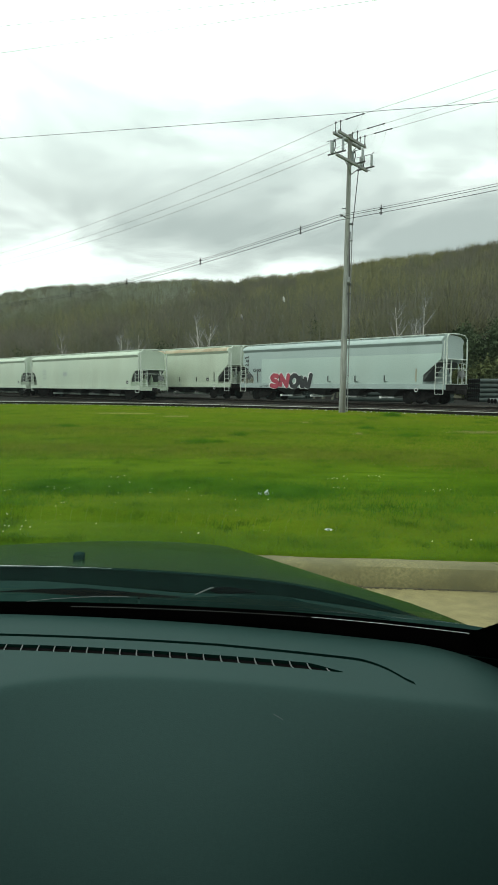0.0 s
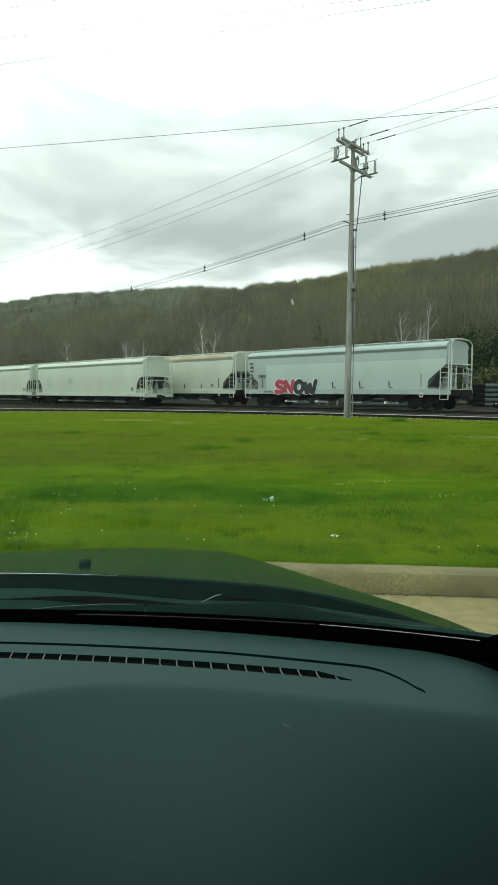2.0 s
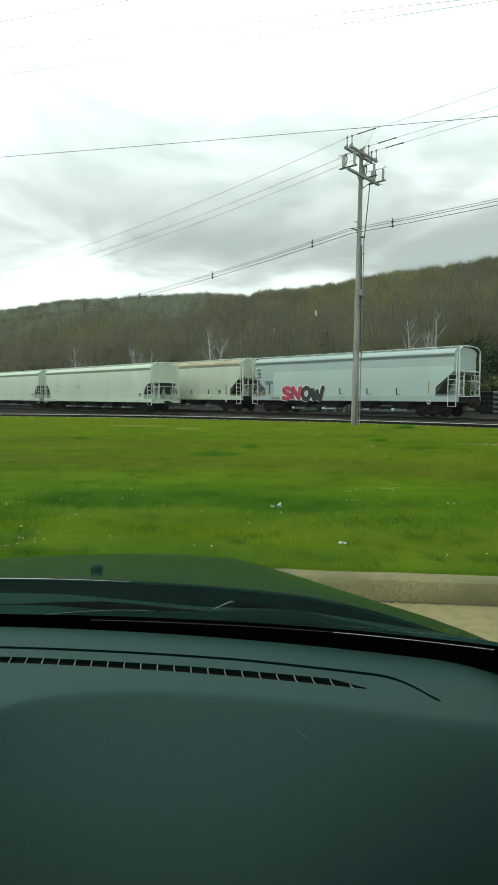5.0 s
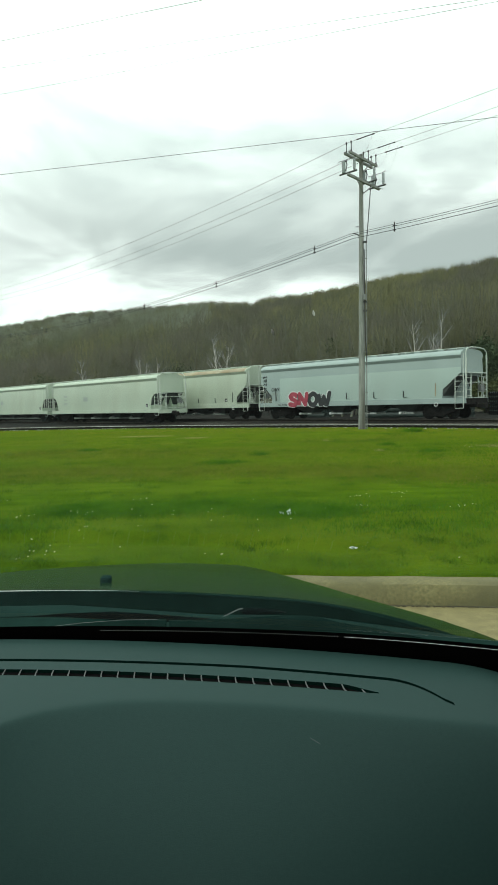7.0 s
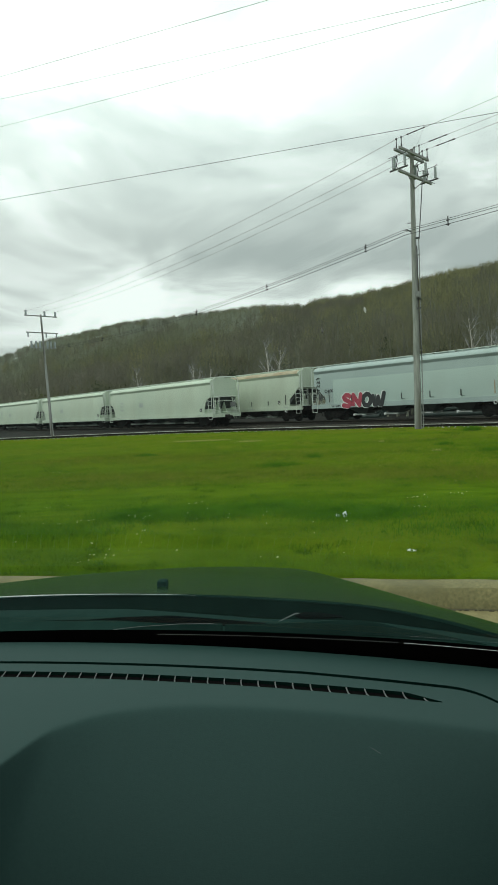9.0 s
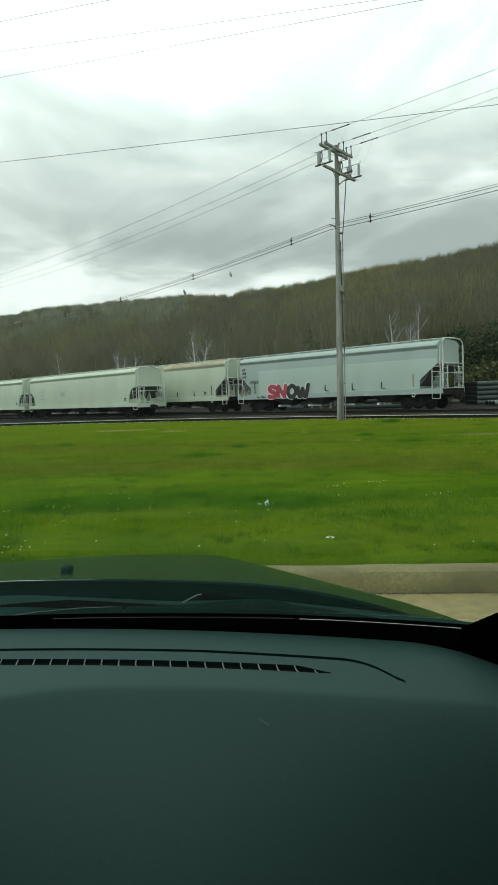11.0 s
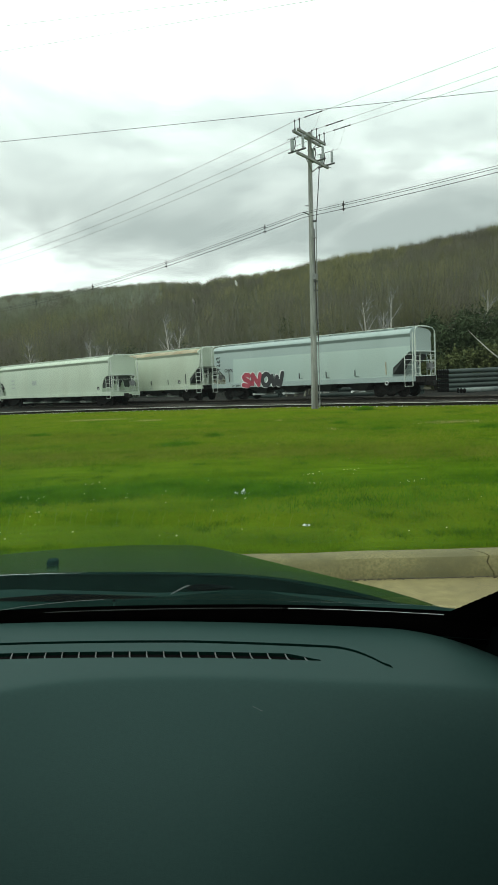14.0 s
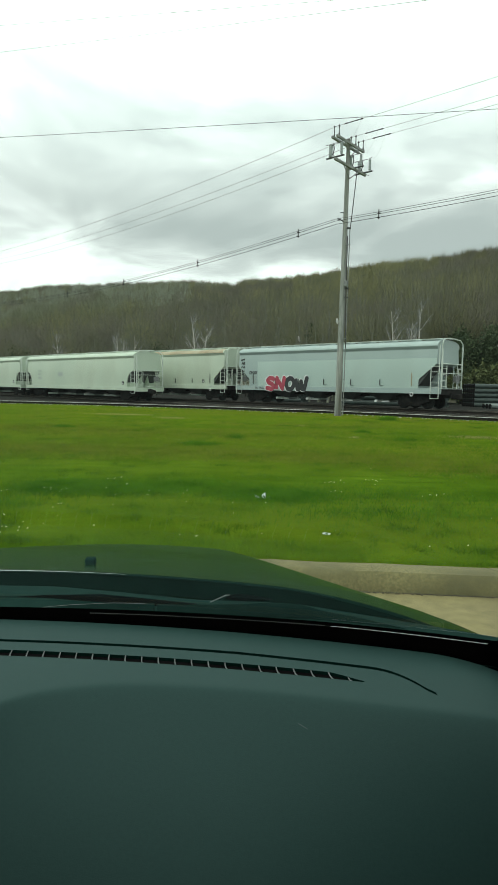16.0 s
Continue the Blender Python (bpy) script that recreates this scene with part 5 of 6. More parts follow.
stem = Shape().tube([(57 * math.sin(radians(q)), 57 * math.cos(radians(q)), h) for q, h in ((22.1, 5.0), (22.8, 4.25), (23.7, 3.3), (25.0, 2.1), (26.6, 0.1))], [0.015, 0.035, 0.045, 0.06, 0.07], 7)
solid("leaning_stem", stem, M_BIRCH, "pale bare stem leaning out of the thicket", "branch", smooth=60)

# ---------------------------------------------------------------- pipe stacks beyond the train
M_PIPE = surface("coated_pipe", (0.022, 0.036, 0.032), (0.05, 0.072, 0.066), 1.0, 0.6, 0.1, third=(0.035, 0.05, 0.046), scale3=0.5)
M_PIPEPALE = surface("weathered_pipe", (0.10, 0.13, 0.12), (0.19, 0.22, 0.205), 1.0, 0.6, 0.1, third=(0.07, 0.09, 0.085), scale3=0.5)
M_PIPEIN = surface("black_pipe_end", (0.003, 0.003, 0.003), (0.007, 0.007, 0.007), 2.0, 0.9, 0, spec=0.05)


def pipe_mesh(length, r):
    s = Shape()
    n = 14
    ring = lambda x, q: [(x, q * math.cos(2 * math.pi * k / n), q * math.sin(2 * math.pi * k / n)) for k in range(n)]
    s.loft([ring(0, r * 0.86), ring(0, r), ring(length, r), ring(length, r * 0.86), ring(length * 0.5, r * 0.85), ring(0.0, r * 0.86)], cap=False)
    return s


def pipe_stack(m, rows, cols, length, r, label, coat=None):
    st = thing("pipe_stack", m, label, "pipe stack", "pipes beyond the tracks")
    me = pipe_mesh(length, r).mesh("pipe", 40)
    me.materials.append(coat or M_PIPE)
    # black disc over each end stands in for the shaded inside of the pipe
    end_disc = Shape().tube([(-0.012, 0, 0), (0.02, 0, 0)], r * 0.99, 14).mesh("end_disc")
    end_disc.materials.append(M_PIPEIN)
    for j in range(rows):
        for i in range(cols):
            for nm, me0 in (("pipe", me), ("end_disc", end_disc)):
                ob = new(nm, me0)
                ob.parent = st
                ob.matrix_basis = pose(0.0, (i - cols / 2) * 2.05 * r, r + j * 2.04 * r)
    return st


def at_az(az, dist, dz=0.0):
    x, y = dist * math.sin(math.radians(az)), dist * math.cos(math.radians(az))
    return x, y, ground_z(x, y) + dz


x, y, z = at_az(19.9, 57)
pipe_stack(pose(x, y, z, 0, 0, 5), 5, 6, 12, 0.195, "stack of dark coated steel pipes with black discs for open ends")
x, y, z = at_az(21.4, 53)
pipe_stack(pose(x, y, z, 0, 0, 14), 1, 3, 9, 0.2, "pale grey-green steel pipes lying on the ground", M_PIPEPALE)
for az, dist in ((1.5, 68), (9.0, 58), (12.5, 56)):
    x, y, z = at_az(az, dist)
    pipe_stack(pose(x, y, z, 0, 0, -40), 2, 3, 6, 0.24, "low pile of grey-green steel pipes")

# ---------------------------------------------------------------- lawn cover
def blades(name, count, area, height, width, material, label, seed):
    r = np.random.default_rng(seed)
    y = area[0] + (area[1] - area[0]) * r.uniform(0, 1, count) ** area[2]
    x = r.uniform(-1, 1, count) * (0.62 * y + 0.8) - 0.06 * y
    y = y - 0.091 * x * (y < 6)
    keep = y > 3.92 - 0.091 * x
    x, y = x[keep], y[keep]
    z = np.array([ground_z(a, b) for a, b in zip(x, y)])
    n = len(x)
    h = height * r.uniform(0.5, 1.4, n)
    clump = np.array([noise.noise((a * 0.9, b * 0.9, 2)) for a, b in zip(x, y)])
    h *= 1 + 0.7 * clump
    a = r.uniform(0, 6.28, n)
    w = width * r.uniform(0.6, 1.4, n)
    c = np.stack([x, y, z - 0.005], 1)
    side = np.stack([np.cos(a) * w, np.sin(a) * w, 0 * a], 1)
    tip = c + np.stack([r.normal(0, 0.45, n) * h, r.normal(0, 0.45, n) * h, h], 1)
    up = np.stack([r.normal(0, 0.32, n), r.normal(-0.25, 0.32, n), np.ones(n)], 1)
    tri = wind(np.stack([c - side, c + side, tip], 1), np.tile((0.0, -1.0, 0.3), (n, 1))).reshape(-1, 3)
    me = triangles(name, tri, np.arange(len(tri)).reshape(-1, 3), material)
    return tagged(new(name, soft_normals(me, up)), label, "grass", kind="stuff")


blades("grass", 420000, (3.8, 17, 1.6), 0.023, 0.0026, M_BLADE, "short mown green grass blades", 3)
blades("grass", 150000, (9, 34, 1.1), 0.036, 0.0062, M_BLADEDRY, "short dry yellow-green grass blades", 4)


def tuft_patch(x, y, w, d, n, h, seed, material=None, label="darker lush patch of taller grass"):
    r = np.random.default_rng(seed)
    px, py = x + r.normal(0, w, n), y + r.normal(0, d, n)
    z = np.array([ground_z(a, b) for a, b in zip(px, py)])
    a, hh = r.uniform(0, 6.28, n), h * r.uniform(0.5, 1.3, n)
    c = np.stack([px, py, z], 1)
    side = np.stack([np.cos(a), np.sin(a), 0 * a], 1) * 0.005
    tip = c + np.stack([r.normal(0, 0.4, n) * hh, r.normal(0, 0.4, n) * hh, hh], 1)
    up = np.stack([r.normal(0, 0.25, n), r.normal(-0.3, 0.25, n), np.ones(n)], 1)
    tri = wind(np.stack([c - side, c + side, tip], 1), np.tile((0.0, -1.0, 0.3), (n, 1))).reshape(-1, 3)
    me = triangles("grass_tuft", tri, np.arange(len(tri)).reshape(-1, 3), material or M_LUSH)
    tagged(new("grass_tuft", soft_normals(me, up)), label, "grass", kind="stuff")


for k, (x, y, w, d, n) in enumerate(((-2.05, 6.6, 0.22, 0.2, 4500), (0.30, 6.15, 0.30, 0.2, 6000), (-0.9, 6.6, 0.55, 0.26, 4500), (-1.6, 6.35, 0.5, 0.2, 3000), (1.3, 6.3, 0.5, 0.3, 1000), (2.6, 6.1, 0.6, 0.3, 1000), (-2.6, 5.6, 0.4, 0.2, 1500), (1.3, 5.3, 0.6, 0.2, 1200),
                                     (4.95, 21.3, 0.16, 0.12, 900), (-0.9, 11.5, 0.2, 0.15, 600), (-4.6, 15.6, 0.12, 0.10, 500), (5.6, 12.5, 0.25, 0.15, 500), (3.4, 13.0, 0.16, 0.1, 400), (2.9, 15.2, 0.10, 0.08, 300), (-0.2, 13.2, 0.1, 0.08, 250))):
    tuft_patch(x, y, w, d, n, 0.036 if y < 9 else 0.08 if y < 20 else 0.15, 80 + k)

for k, (x, y, w, d, n) in enumerate(((-4.5, 22.4, 0.55, 0.10, 1500), (-2.5, 20.6, 0.22, 0.10, 500), (5.4, 14.2, 0.35, 0.2, 500), (1.6, 17.5, 0.05, 0.05, 60), (2.4, 13.5, 0.05, 0.05, 60))):
    tuft_patch(x, y, w, d, n, 0.05, 180 + k, M_STRAW, "dry straw-coloured patch in the lawn")

for k, (x, y, w, d, n) in enumerate(((-3.4, 10.6, 1.3, 0.7, 8000), (-0.6, 10.2, 1.2, 0.55, 6500), (1.9, 9.4, 1.0, 0.5, 6000), (3.6, 8.4, 0.9, 0.4, 4500), (-1.5, 14.0, 2.2, 0.9, 7000), (-5.6, 15.0, 1.6, 1.0, 5000), (3.0, 17.5, 1.8, 0.8, 3500))):
    tuft_patch(x, y, w, d, n, 0.03, 210 + k, M_THATCH, "thin brownish patch of dry thatch in the lawn")

# small tussocks all over the lawn
r = np.random.default_rng(91)
tx, ty = [], []
for k in range(420):
    y0 = 4.1 + 20 * r.uniform() ** 1.7
    x0 = r.uniform(-0.62, 0.56) * y0
    n = int(r.uniform(25, 80))
    tx.append(x0 + r.normal(0, 0.02 + 0.0055 * y0, n))
    ty.append(y0 + r.normal(0, 0.02 + 0.008 * y0, n))
tx, ty = np.concatenate(tx), np.concatenate(ty)
keep = ty > 3.95 - 0.091 * tx
tx, ty = tx[keep], ty[keep]
n = len(tx)
c = np.stack([tx, ty, [ground_z(a, b) for a, b in zip(tx, ty)]], 1)
a, hh = r.uniform(0, 6.28, n), r.uniform(0.02, 0.04, n)
side = np.stack([np.cos(a), np.sin(a), 0 * a], 1) * (0.0025 + 0.0003 * ty[:, None])
tip = c + np.stack([r.normal(0, 0.5, n) * hh, r.normal(0, 0.5, n) * hh, hh], 1)
up = np.stack([r.normal(0, 0.5, n), r.normal(-0.4, 0.5, n), np.ones(n)], 1)
tri = wind(np.stack([c - side, c + side, tip], 1), np.tile((0.0, -1.0, 0.3), (n, 1))).reshape(-1, 3)
me = triangles("grass_tussocks", tri, np.arange(len(tri)).reshape(-1, 3), M_TUSSOCK)
tagged(new("grass_tussocks", soft_normals(me, up)), "small darker tussocks of grass in the lawn", "grass", kind="stuff")

fl = Shape()
for k in range(46):
    y0 = 4.15 + 3.2 * random.random() ** 1.2 if k < 38 else random.uniform(8, 14)
    x0 = random.uniform(-0.58, 0.5) * y0
    for q in range(random.choice((1, 1, 2, 4, 6))):
        x, y = x0 + random.gauss(0, 0.10), y0 + random.gauss(0, 0.06)
        if y < 4.05 - 0.091 * x:
            continue
        z = ground_z(x, y) + random.uniform(0.03, 0.06)
        r0 = random.uniform(0.003, 0.0085)
        fl.tube([(x - r0, y, z - r0 * 0.4), (x, y, z), (x + r0 * 0.8, y, z + r0 * 0.3)], [r0 * 0.3, r0 * 0.7, r0 * 0.25], 6)
solid("clover_flowers", fl, M_FLOWER, "small white clover heads in the lawn", "flowers", kind="stuff")
M_LITTER = surface("white_paper", (0.62, 0.66, 0.66), (0.78, 0.8, 0.8), 12.0, 0.7, 0.4)
M_FOIL = surface("green_wrapper", (0.03, 0.09, 0.03), (0.72, 0.76, 0.68), 30.0, 0.4, 0.3)


def crumpled(name, x, y, w, h, mat, label, seed, lift=0.03):
    r = random.Random(seed)
    s = Shape().grid(np.linspace(-w, w, 9), np.linspace(-w * 0.7, w * 0.7, 7), lambda a, b: lift + h * (noise.noise((a * 25, b * 25, seed)) + 0.6) * (1 - 0.5 * abs(a) / w))
    ob = solid(name, s, mat, label, "litter", m=pose(x, y, ground_z(x, y), 12, 6, r.uniform(0, 90)))
    mod = ob.modifiers.new("thickness", "SOLIDIFY")
    mod.thickness = 0.002


crumpled("paper_scrap", 0.17, 6.0, 0.078, 0.06, M_LITTER, "crumpled white paper scrap lying in the lawn", 4, -0.02)
crumpled("wrapper", 0.61, 4.58, 0.035, 0.03, M_FOIL, "crumpled white and green wrapper lying in the lawn", 5, -0.01)
crumpled("wrapper", -0.19, 3.96, 0.022, 0.02, M_FOIL, "small green wrapper at the edge of the lawn", 6, -0.005)

# ---------------------------------------------------------------- the car that the camera sits in
M_PAINT = surface("dark_green_car_paint", (0.009, 0.030, 0.012), (0.013, 0.038, 0.016), 18.0, 0.2, 0, spec=0.035)
M_PAINT.node_tree.nodes["Principled BSDF"].inputs["IOR"].default_value = 1.22
M_DASH = surface("soft_dash_plastic", (0.0223, 0.0540, 0.0487), (0.0246, 0.0583, 0.0524), 350.0, 0.6, 0.25, bump_scale=900, bump_dist=0.0008, spec=0.12)
M_TRIM = surface("black_trim_plastic", (0.002, 0.003, 0.003), (0.004, 0.005, 0.005), 40.0, 0.85, 0.1, bump_scale=500, bump_dist=0.0005, spec=0.01)
M_COWL = surface("cowl_plastic", (0.0064, 0.0245, 0.0200), (0.0100, 0.0325, 0.0270), 40.0, 0.8, 0.1, bump_scale=500, bump_dist=0.0005, spec=0.015)
# shade inside the bonnet gap, groove and vent, put into a colour
M_GAPSHADE = surface("gap_shade", (0.0026, 0.0135, 0.0105), (0.0042, 0.0180, 0.0140), 40.0, 0.8, 0, spec=0.0)
M_RUBBER = surface("black_rubber", (0.002, 0.005, 0.005), (0.004, 0.008, 0.008), 40.0, 0.85, 0.1, spec=0.03)
# pale colour for the painted reflection and highlight lines
M_GLINT = surface("edge_glint", (0.5, 0.52, 0.52), (0.65, 0.66, 0.66), 60.0, 0.35, 0)
M_SLOT = surface("vent_duct_black", (0.002, 0.002, 0.002), (0.004, 0.004, 0.004), 20.0, 0.9, 0, spec=0.05)
M_DOT = surface("printed_grey_dots", (0.10, 0.11, 0.11), (0.16, 0.17, 0.17), 60.0, 0.6, 0)
M_SLAT = surface("vent_rib", (0.10, 0.115, 0.11), (0.14, 0.155, 0.15), 50.0, 0.45, 0)
M_CLOTH = surface("grey_headliner", (0.09, 0.095, 0.09), (0.13, 0.135, 0.13), 80.0, 0.95, 0.2)
M_GLASS = bpy.data.materials.new("windscreen_glass")
M_GLASS.use_nodes = True
gn, gl = M_GLASS.node_tree.nodes, M_GLASS.node_tree.links
gn.clear()
g_out, g_mix, g_clear, g_gloss, g_fres = (gn.new(k) for k in ("ShaderNodeOutputMaterial", "ShaderNodeMixShader", "ShaderNodeBsdfTransparent", "ShaderNodeBsdfGlossy", "ShaderNodeFresnel"))
g_clear.inputs["Color"].default_value = (0.888, 0.985, 0.915, 1)
g_gloss.inputs["Roughness"].default_value = 0.02
g_fres.inputs["IOR"].default_value = 1.3
gl.new(g_fres.outputs[0], g_mix.inputs[0])
gl.new(g_clear.outputs[0], g_mix.inputs[1])
gl.new(g_gloss.outputs[0], g_mix.inputs[2])
# a thin film of dust scatters a little daylight
g_dust, g_film = gn.new("ShaderNodeBsdfTranslucent"), gn.new("ShaderNodeMixShader")
g_dust.inputs["Color"].default_value = (0.80, 0.86, 0.80, 1)
g_film.inputs[0].default_value = 0.004
gl.new(g_mix.outputs[0], g_film.inputs[1])
gl.new(g_dust.outputs[0], g_film.inputs[2])
gl.new(g_film.outputs[0], g_out.inputs["Surface"])

CX = -0.40  # the car's middle
vehicle = thing("car", pose(0, 0, 0), "dark dashboard and green bonnet of a parked car", "car")


def arc(d0, k):
    return lambda x: d0 - k * (x - CX) ** 2


front_edge = arc(0.737, 0.235)      # foot of the glass
dash_edge = arc(0.727, 0.235)       # front end of the dash top
vent_line = arc(0.6345, 0.2056)
CREASE_X = (-1.12, -0.60, -0.52, -0.32, -0.287, -0.277, -0.237, -0.19, -0.14, -0.07, 0.0, 0.13, 0.22, 0.35)
CREASE_Y = (0.50, 0.52, 0.40, 0.36, 0.44, 0.502, 0.538, 0.556, 0.562, 0.558, 0.549, 0.523, 0.506, 0.47)
DASH_Z = 0.967


def crease_y(x):
    return 0.005 + float(np.mean([np.interp(x + q, CREASE_X, CREASE_Y) for q in np.linspace(-1, 1, 9) * (0.012 if x < -0.2 else 0.035)]))


def seam_y(x):
    """Groove in front of the vent; it bends back to its end."""
    base = 0.6655 - 0.196 * (x - CX) ** 2 - 0.045 * max(0.0, x + 0.04)
    return base - 75.5 * max(0.0, x - 0.10) ** 2.6


def dash_z(x, y):
    c = crease_y(x)
    d = c - y
    drop = 0.78 * (math.sqrt(d * d + 0.0045 ** 2) + d) / 2 + 1.8 * max(0.0, d - 0.06) ** 2
    z = DASH_Z - drop - 2.6 * max(0.0, x - 0.19 + 0.5 * (y - 0.62)) ** 2 - 2.8 * max(0.0, x + 0.06) ** 2 * float(ease(0.0, 0.2, d)) + 0.004 * math.cos((x - CX) * 2)
    return z


def dash_skin(ys_of, xs, n):
    """A sheet over the dash between two lines, as rows of points."""
    rows = []
    for x in xs:
        a, b = ys_of(x)
        rows.append([(x, y, dash_z(x, y)) for y in np.linspace(a, b, n)])
    return rows


dash_xs = np.linspace(-1.12, 0.33, 220)
GROOVE, VENT0, VENT1 = 0.0032, 0.0068, 0.0078
SEAM_END, VENT_END, VENT_START = 0.155, 0.0905, -0.86


def dash_row(x):
    """Points of one cross line of the dash, from the glass to the lap, with the groove and the vent opening sunk in."""
    out = []
    fe, sm, vl = dash_edge(x), seam_y(min(x, SEAM_END)), vent_line(x)
    has_seam = x < SEAM_END
    has_vent = VENT_START < x < VENT_END
    sink = 0.014 if has_seam else 0.0
    taper = min(1.0, max(0.0, (VENT_END - x) / 0.03)) if has_vent else 0.0
    v0, v1 = vl - VENT1 * 0.7 + (VENT0 + VENT1 * 0.7) * taper, vl - VENT1
    deep = 0.03 if has_vent else 0.0
    if has_vent:
        sm = max(sm, v0 + 0.006)
    else:
        v0 = min(v0, sm - 0.006)
        v1 = v0 - 0.002
    for y in np.linspace(fe, sm + GROOVE + 0.001, 8):
        out.append((x, y, dash_z(x, y)))
    for y, s in ((sm + GROOVE, 0), (sm + GROOVE * 0.5, sink), (sm - GROOVE * 0.5, sink), (sm - GROOVE, 0)):
        out.append((x, y, dash_z(x, y) - s))
    for y in np.linspace(sm - GROOVE - 0.001, v0 + 0.001, 3):
        out.append((x, y, dash_z(x, y)))
    for y, s in ((v0, 0), (v0 - 0.0005, deep), (v1 + 0.0005, deep), (v1, 0)):
        out.append((x, y, dash_z(x, y) - s))
    cr = crease_y(x)
    for y in (*np.linspace(v1 - 0.001, min(cr + 0.02, v1 - 0.003), 12), *np.linspace(min(cr + 0.018, v1 - 0.004), cr - 0.03, 26), *np.linspace(cr - 0.035, 0.30, 24)):
        out.append((x, y, dash_z(x, y)))
    return out


dash = face_up(part("dashboard", Shape().loft([dash_row(x) for x in dash_xs], cap=False, closed=False), M_DASH, vehicle, "dark grey-green soft plastic dashboard top", smooth=35))
dash.data.materials.append(M_GAPSHADE)
for f in dash.data.polygons:   # walls and floor of the groove and of the vent, coloured dark as shade
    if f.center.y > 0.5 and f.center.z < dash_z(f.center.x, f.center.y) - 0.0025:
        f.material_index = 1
# black sheet just under the surface stands in for the vent's dark depth
duct = [[(x, vent_line(x) + dy, dash_z(x, vent_line(x)) - 0.0035) for dy in (VENT0, -VENT1)] for x in np.linspace(VENT_START + 0.01, VENT_END - 0.012, 60)]
part("vent_duct", Shape().loft(duct, cap=False, closed=False), M_SLOT, dash, "black defroster vent opening")
x = VENT_END - 0.014
while x > VENT_START:
    y = vent_line(x)
    z = dash_z(x, y)
    rib = Shape()
    rib.tube([(x - 0.0005, y + VENT0, z - 0.0005), (x, y + 0.002, z - 0.001), (x + 0.0010, y - VENT1 * 0.5, z - 0.001), (x + 0.0026, y - VENT1, z - 0.0005)], 0.0007, 4)
    part("vent_rib", rib, M_SLAT, dash)
    x -= 0.0181
part("scratch", Shape().tube([(0.0205, 0.5285, dash_z(0.0205, 0.5285) + 0.0003), (0.0290, 0.5240, dash_z(0.0290, 0.5240) + 0.0001)], 0.0002, 4), M_DOT, dash, "short pale scratch")
# lower face of the dash towards the lap
part("dash_face", Shape().loft([[(x, 0.30, dash_z(x, 0.30)), (x, 0.285, 0.62), (x, 0.40, 0.45)] for x in np.linspace(-1.12, 0.33, 20)], cap=False, closed=False), M_DASH, vehicle, smooth=30)

# black printed band on the foot of the glass, with a painted reflection line
def band_y(x, z):
    return front_edge(x) + 0.002 - 0.55 * (z - 0.968)


band = [[(x, band_y(x, z) + 0.003, z) for z in (0.945, 0.97, 0.9905 + 0.017 * x - 0.045 * max(0.0, x - 0.05) ** 1.5)] for x in np.linspace(-1.1, 0.32, 60)]
part("glass_band", Shape().loft(band, cap=False, closed=False), M_SLOT, vehicle, "black printed band along the foot of the glass", smooth=40)
seal = [(x, band_y(x, 0.987) - 0.002, 0.9869 + 0.017 * x - 0.045 * max(0.0, x - 0.05) ** 1.5) for x in np.linspace(0.07, 0.25, 40)]
part("band_reflection", Shape().tube(seal, 0.0003, 4), M_GLINT, vehicle, "thin pale line painting a reflection along the glass band")
for k in range(92):
    x = -0.22 + k * 0.0031
    z = 0.9869 + 0.017 * x
    part("seal_dot", Shape().box(x, x + 0.0011, band_y(x, 0.987) - 0.0025, band_y(x, 0.987) - 0.0015, z - 0.0003, z + 0.0003), M_DOT, vehicle)

# cowl, bonnet and wipers
def bonnet_rear(x):
    q = abs(x - CX)
    return 0.938 - 0.41 * q * q - 0.6 * max(0.0, q - 0.56) ** 2


def bonnet_z(x, y):
    u = y - 0.93
    q = abs(x - CX) * (1 + 0.5 * max(0.0, u))
    return 0.9695 - 0.185 * u - 0.035 * u * u - 0.06 * q * q - 0.5 * max(0.0, q - 0.4) ** 2


rows = []
for x in np.linspace(CX - 0.82, CX + 0.82, 80):
    r0 = bonnet_rear(x)
    end = 1.98 - 0.25 * abs(x - CX) ** 2
    rows.append([(x, r0 - 0.002, bonnet_z(x, r0) - 0.03), (x, r0, bonnet_z(x, r0) - 0.004)] + [(x, y, bonnet_z(x, y)) for y in np.linspace(r0 + 0.004, end, 40)] + [(x, end + 0.04, bonnet_z(x, end) - 0.12), (x, end + 0.04, 0.25)])
bonnet = face_up(part("bonnet", Shape().loft(rows, cap=False, closed=False), M_PAINT, vehicle, "glossy dark green bonnet reflecting the lawn", smooth=35))
# rear edge of the bonnet, coloured dark for the shaded gap behind it
bonnet.data.materials.append(M_GAPSHADE)
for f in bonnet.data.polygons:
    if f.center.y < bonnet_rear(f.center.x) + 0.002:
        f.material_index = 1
part("washer_nozzle", Shape().box(-0.310, -0.292, 1.035, 1.055, bonnet_z(-0.30, 1.045) - 0.002, bonnet_z(-0.30, 1.045) + 0.012, bevel=0.004), M_COWL, bonnet, "small black washer nozzle")
edge = [(x, bonnet_rear(x) - 0.003, bonnet_z(x, bonnet_rear(x)) - 0.001) for x in np.linspace(CX - 0.6, CX + 0.50, 60)]
part("bonnet_seal", Shape().tube(edge, 0.0012, 5), M_COWL, bonnet, "grey rubber lip at the rear of the bonnet")
# pale bar paints the lip's highlight and thins out to the right
edge = [(x, bonnet_rear(x) - 0.006, bonnet_z(x, bonnet_rear(x)) + 0.0012) for x in np.linspace(CX - 0.4, CX + 0.185, 30)]
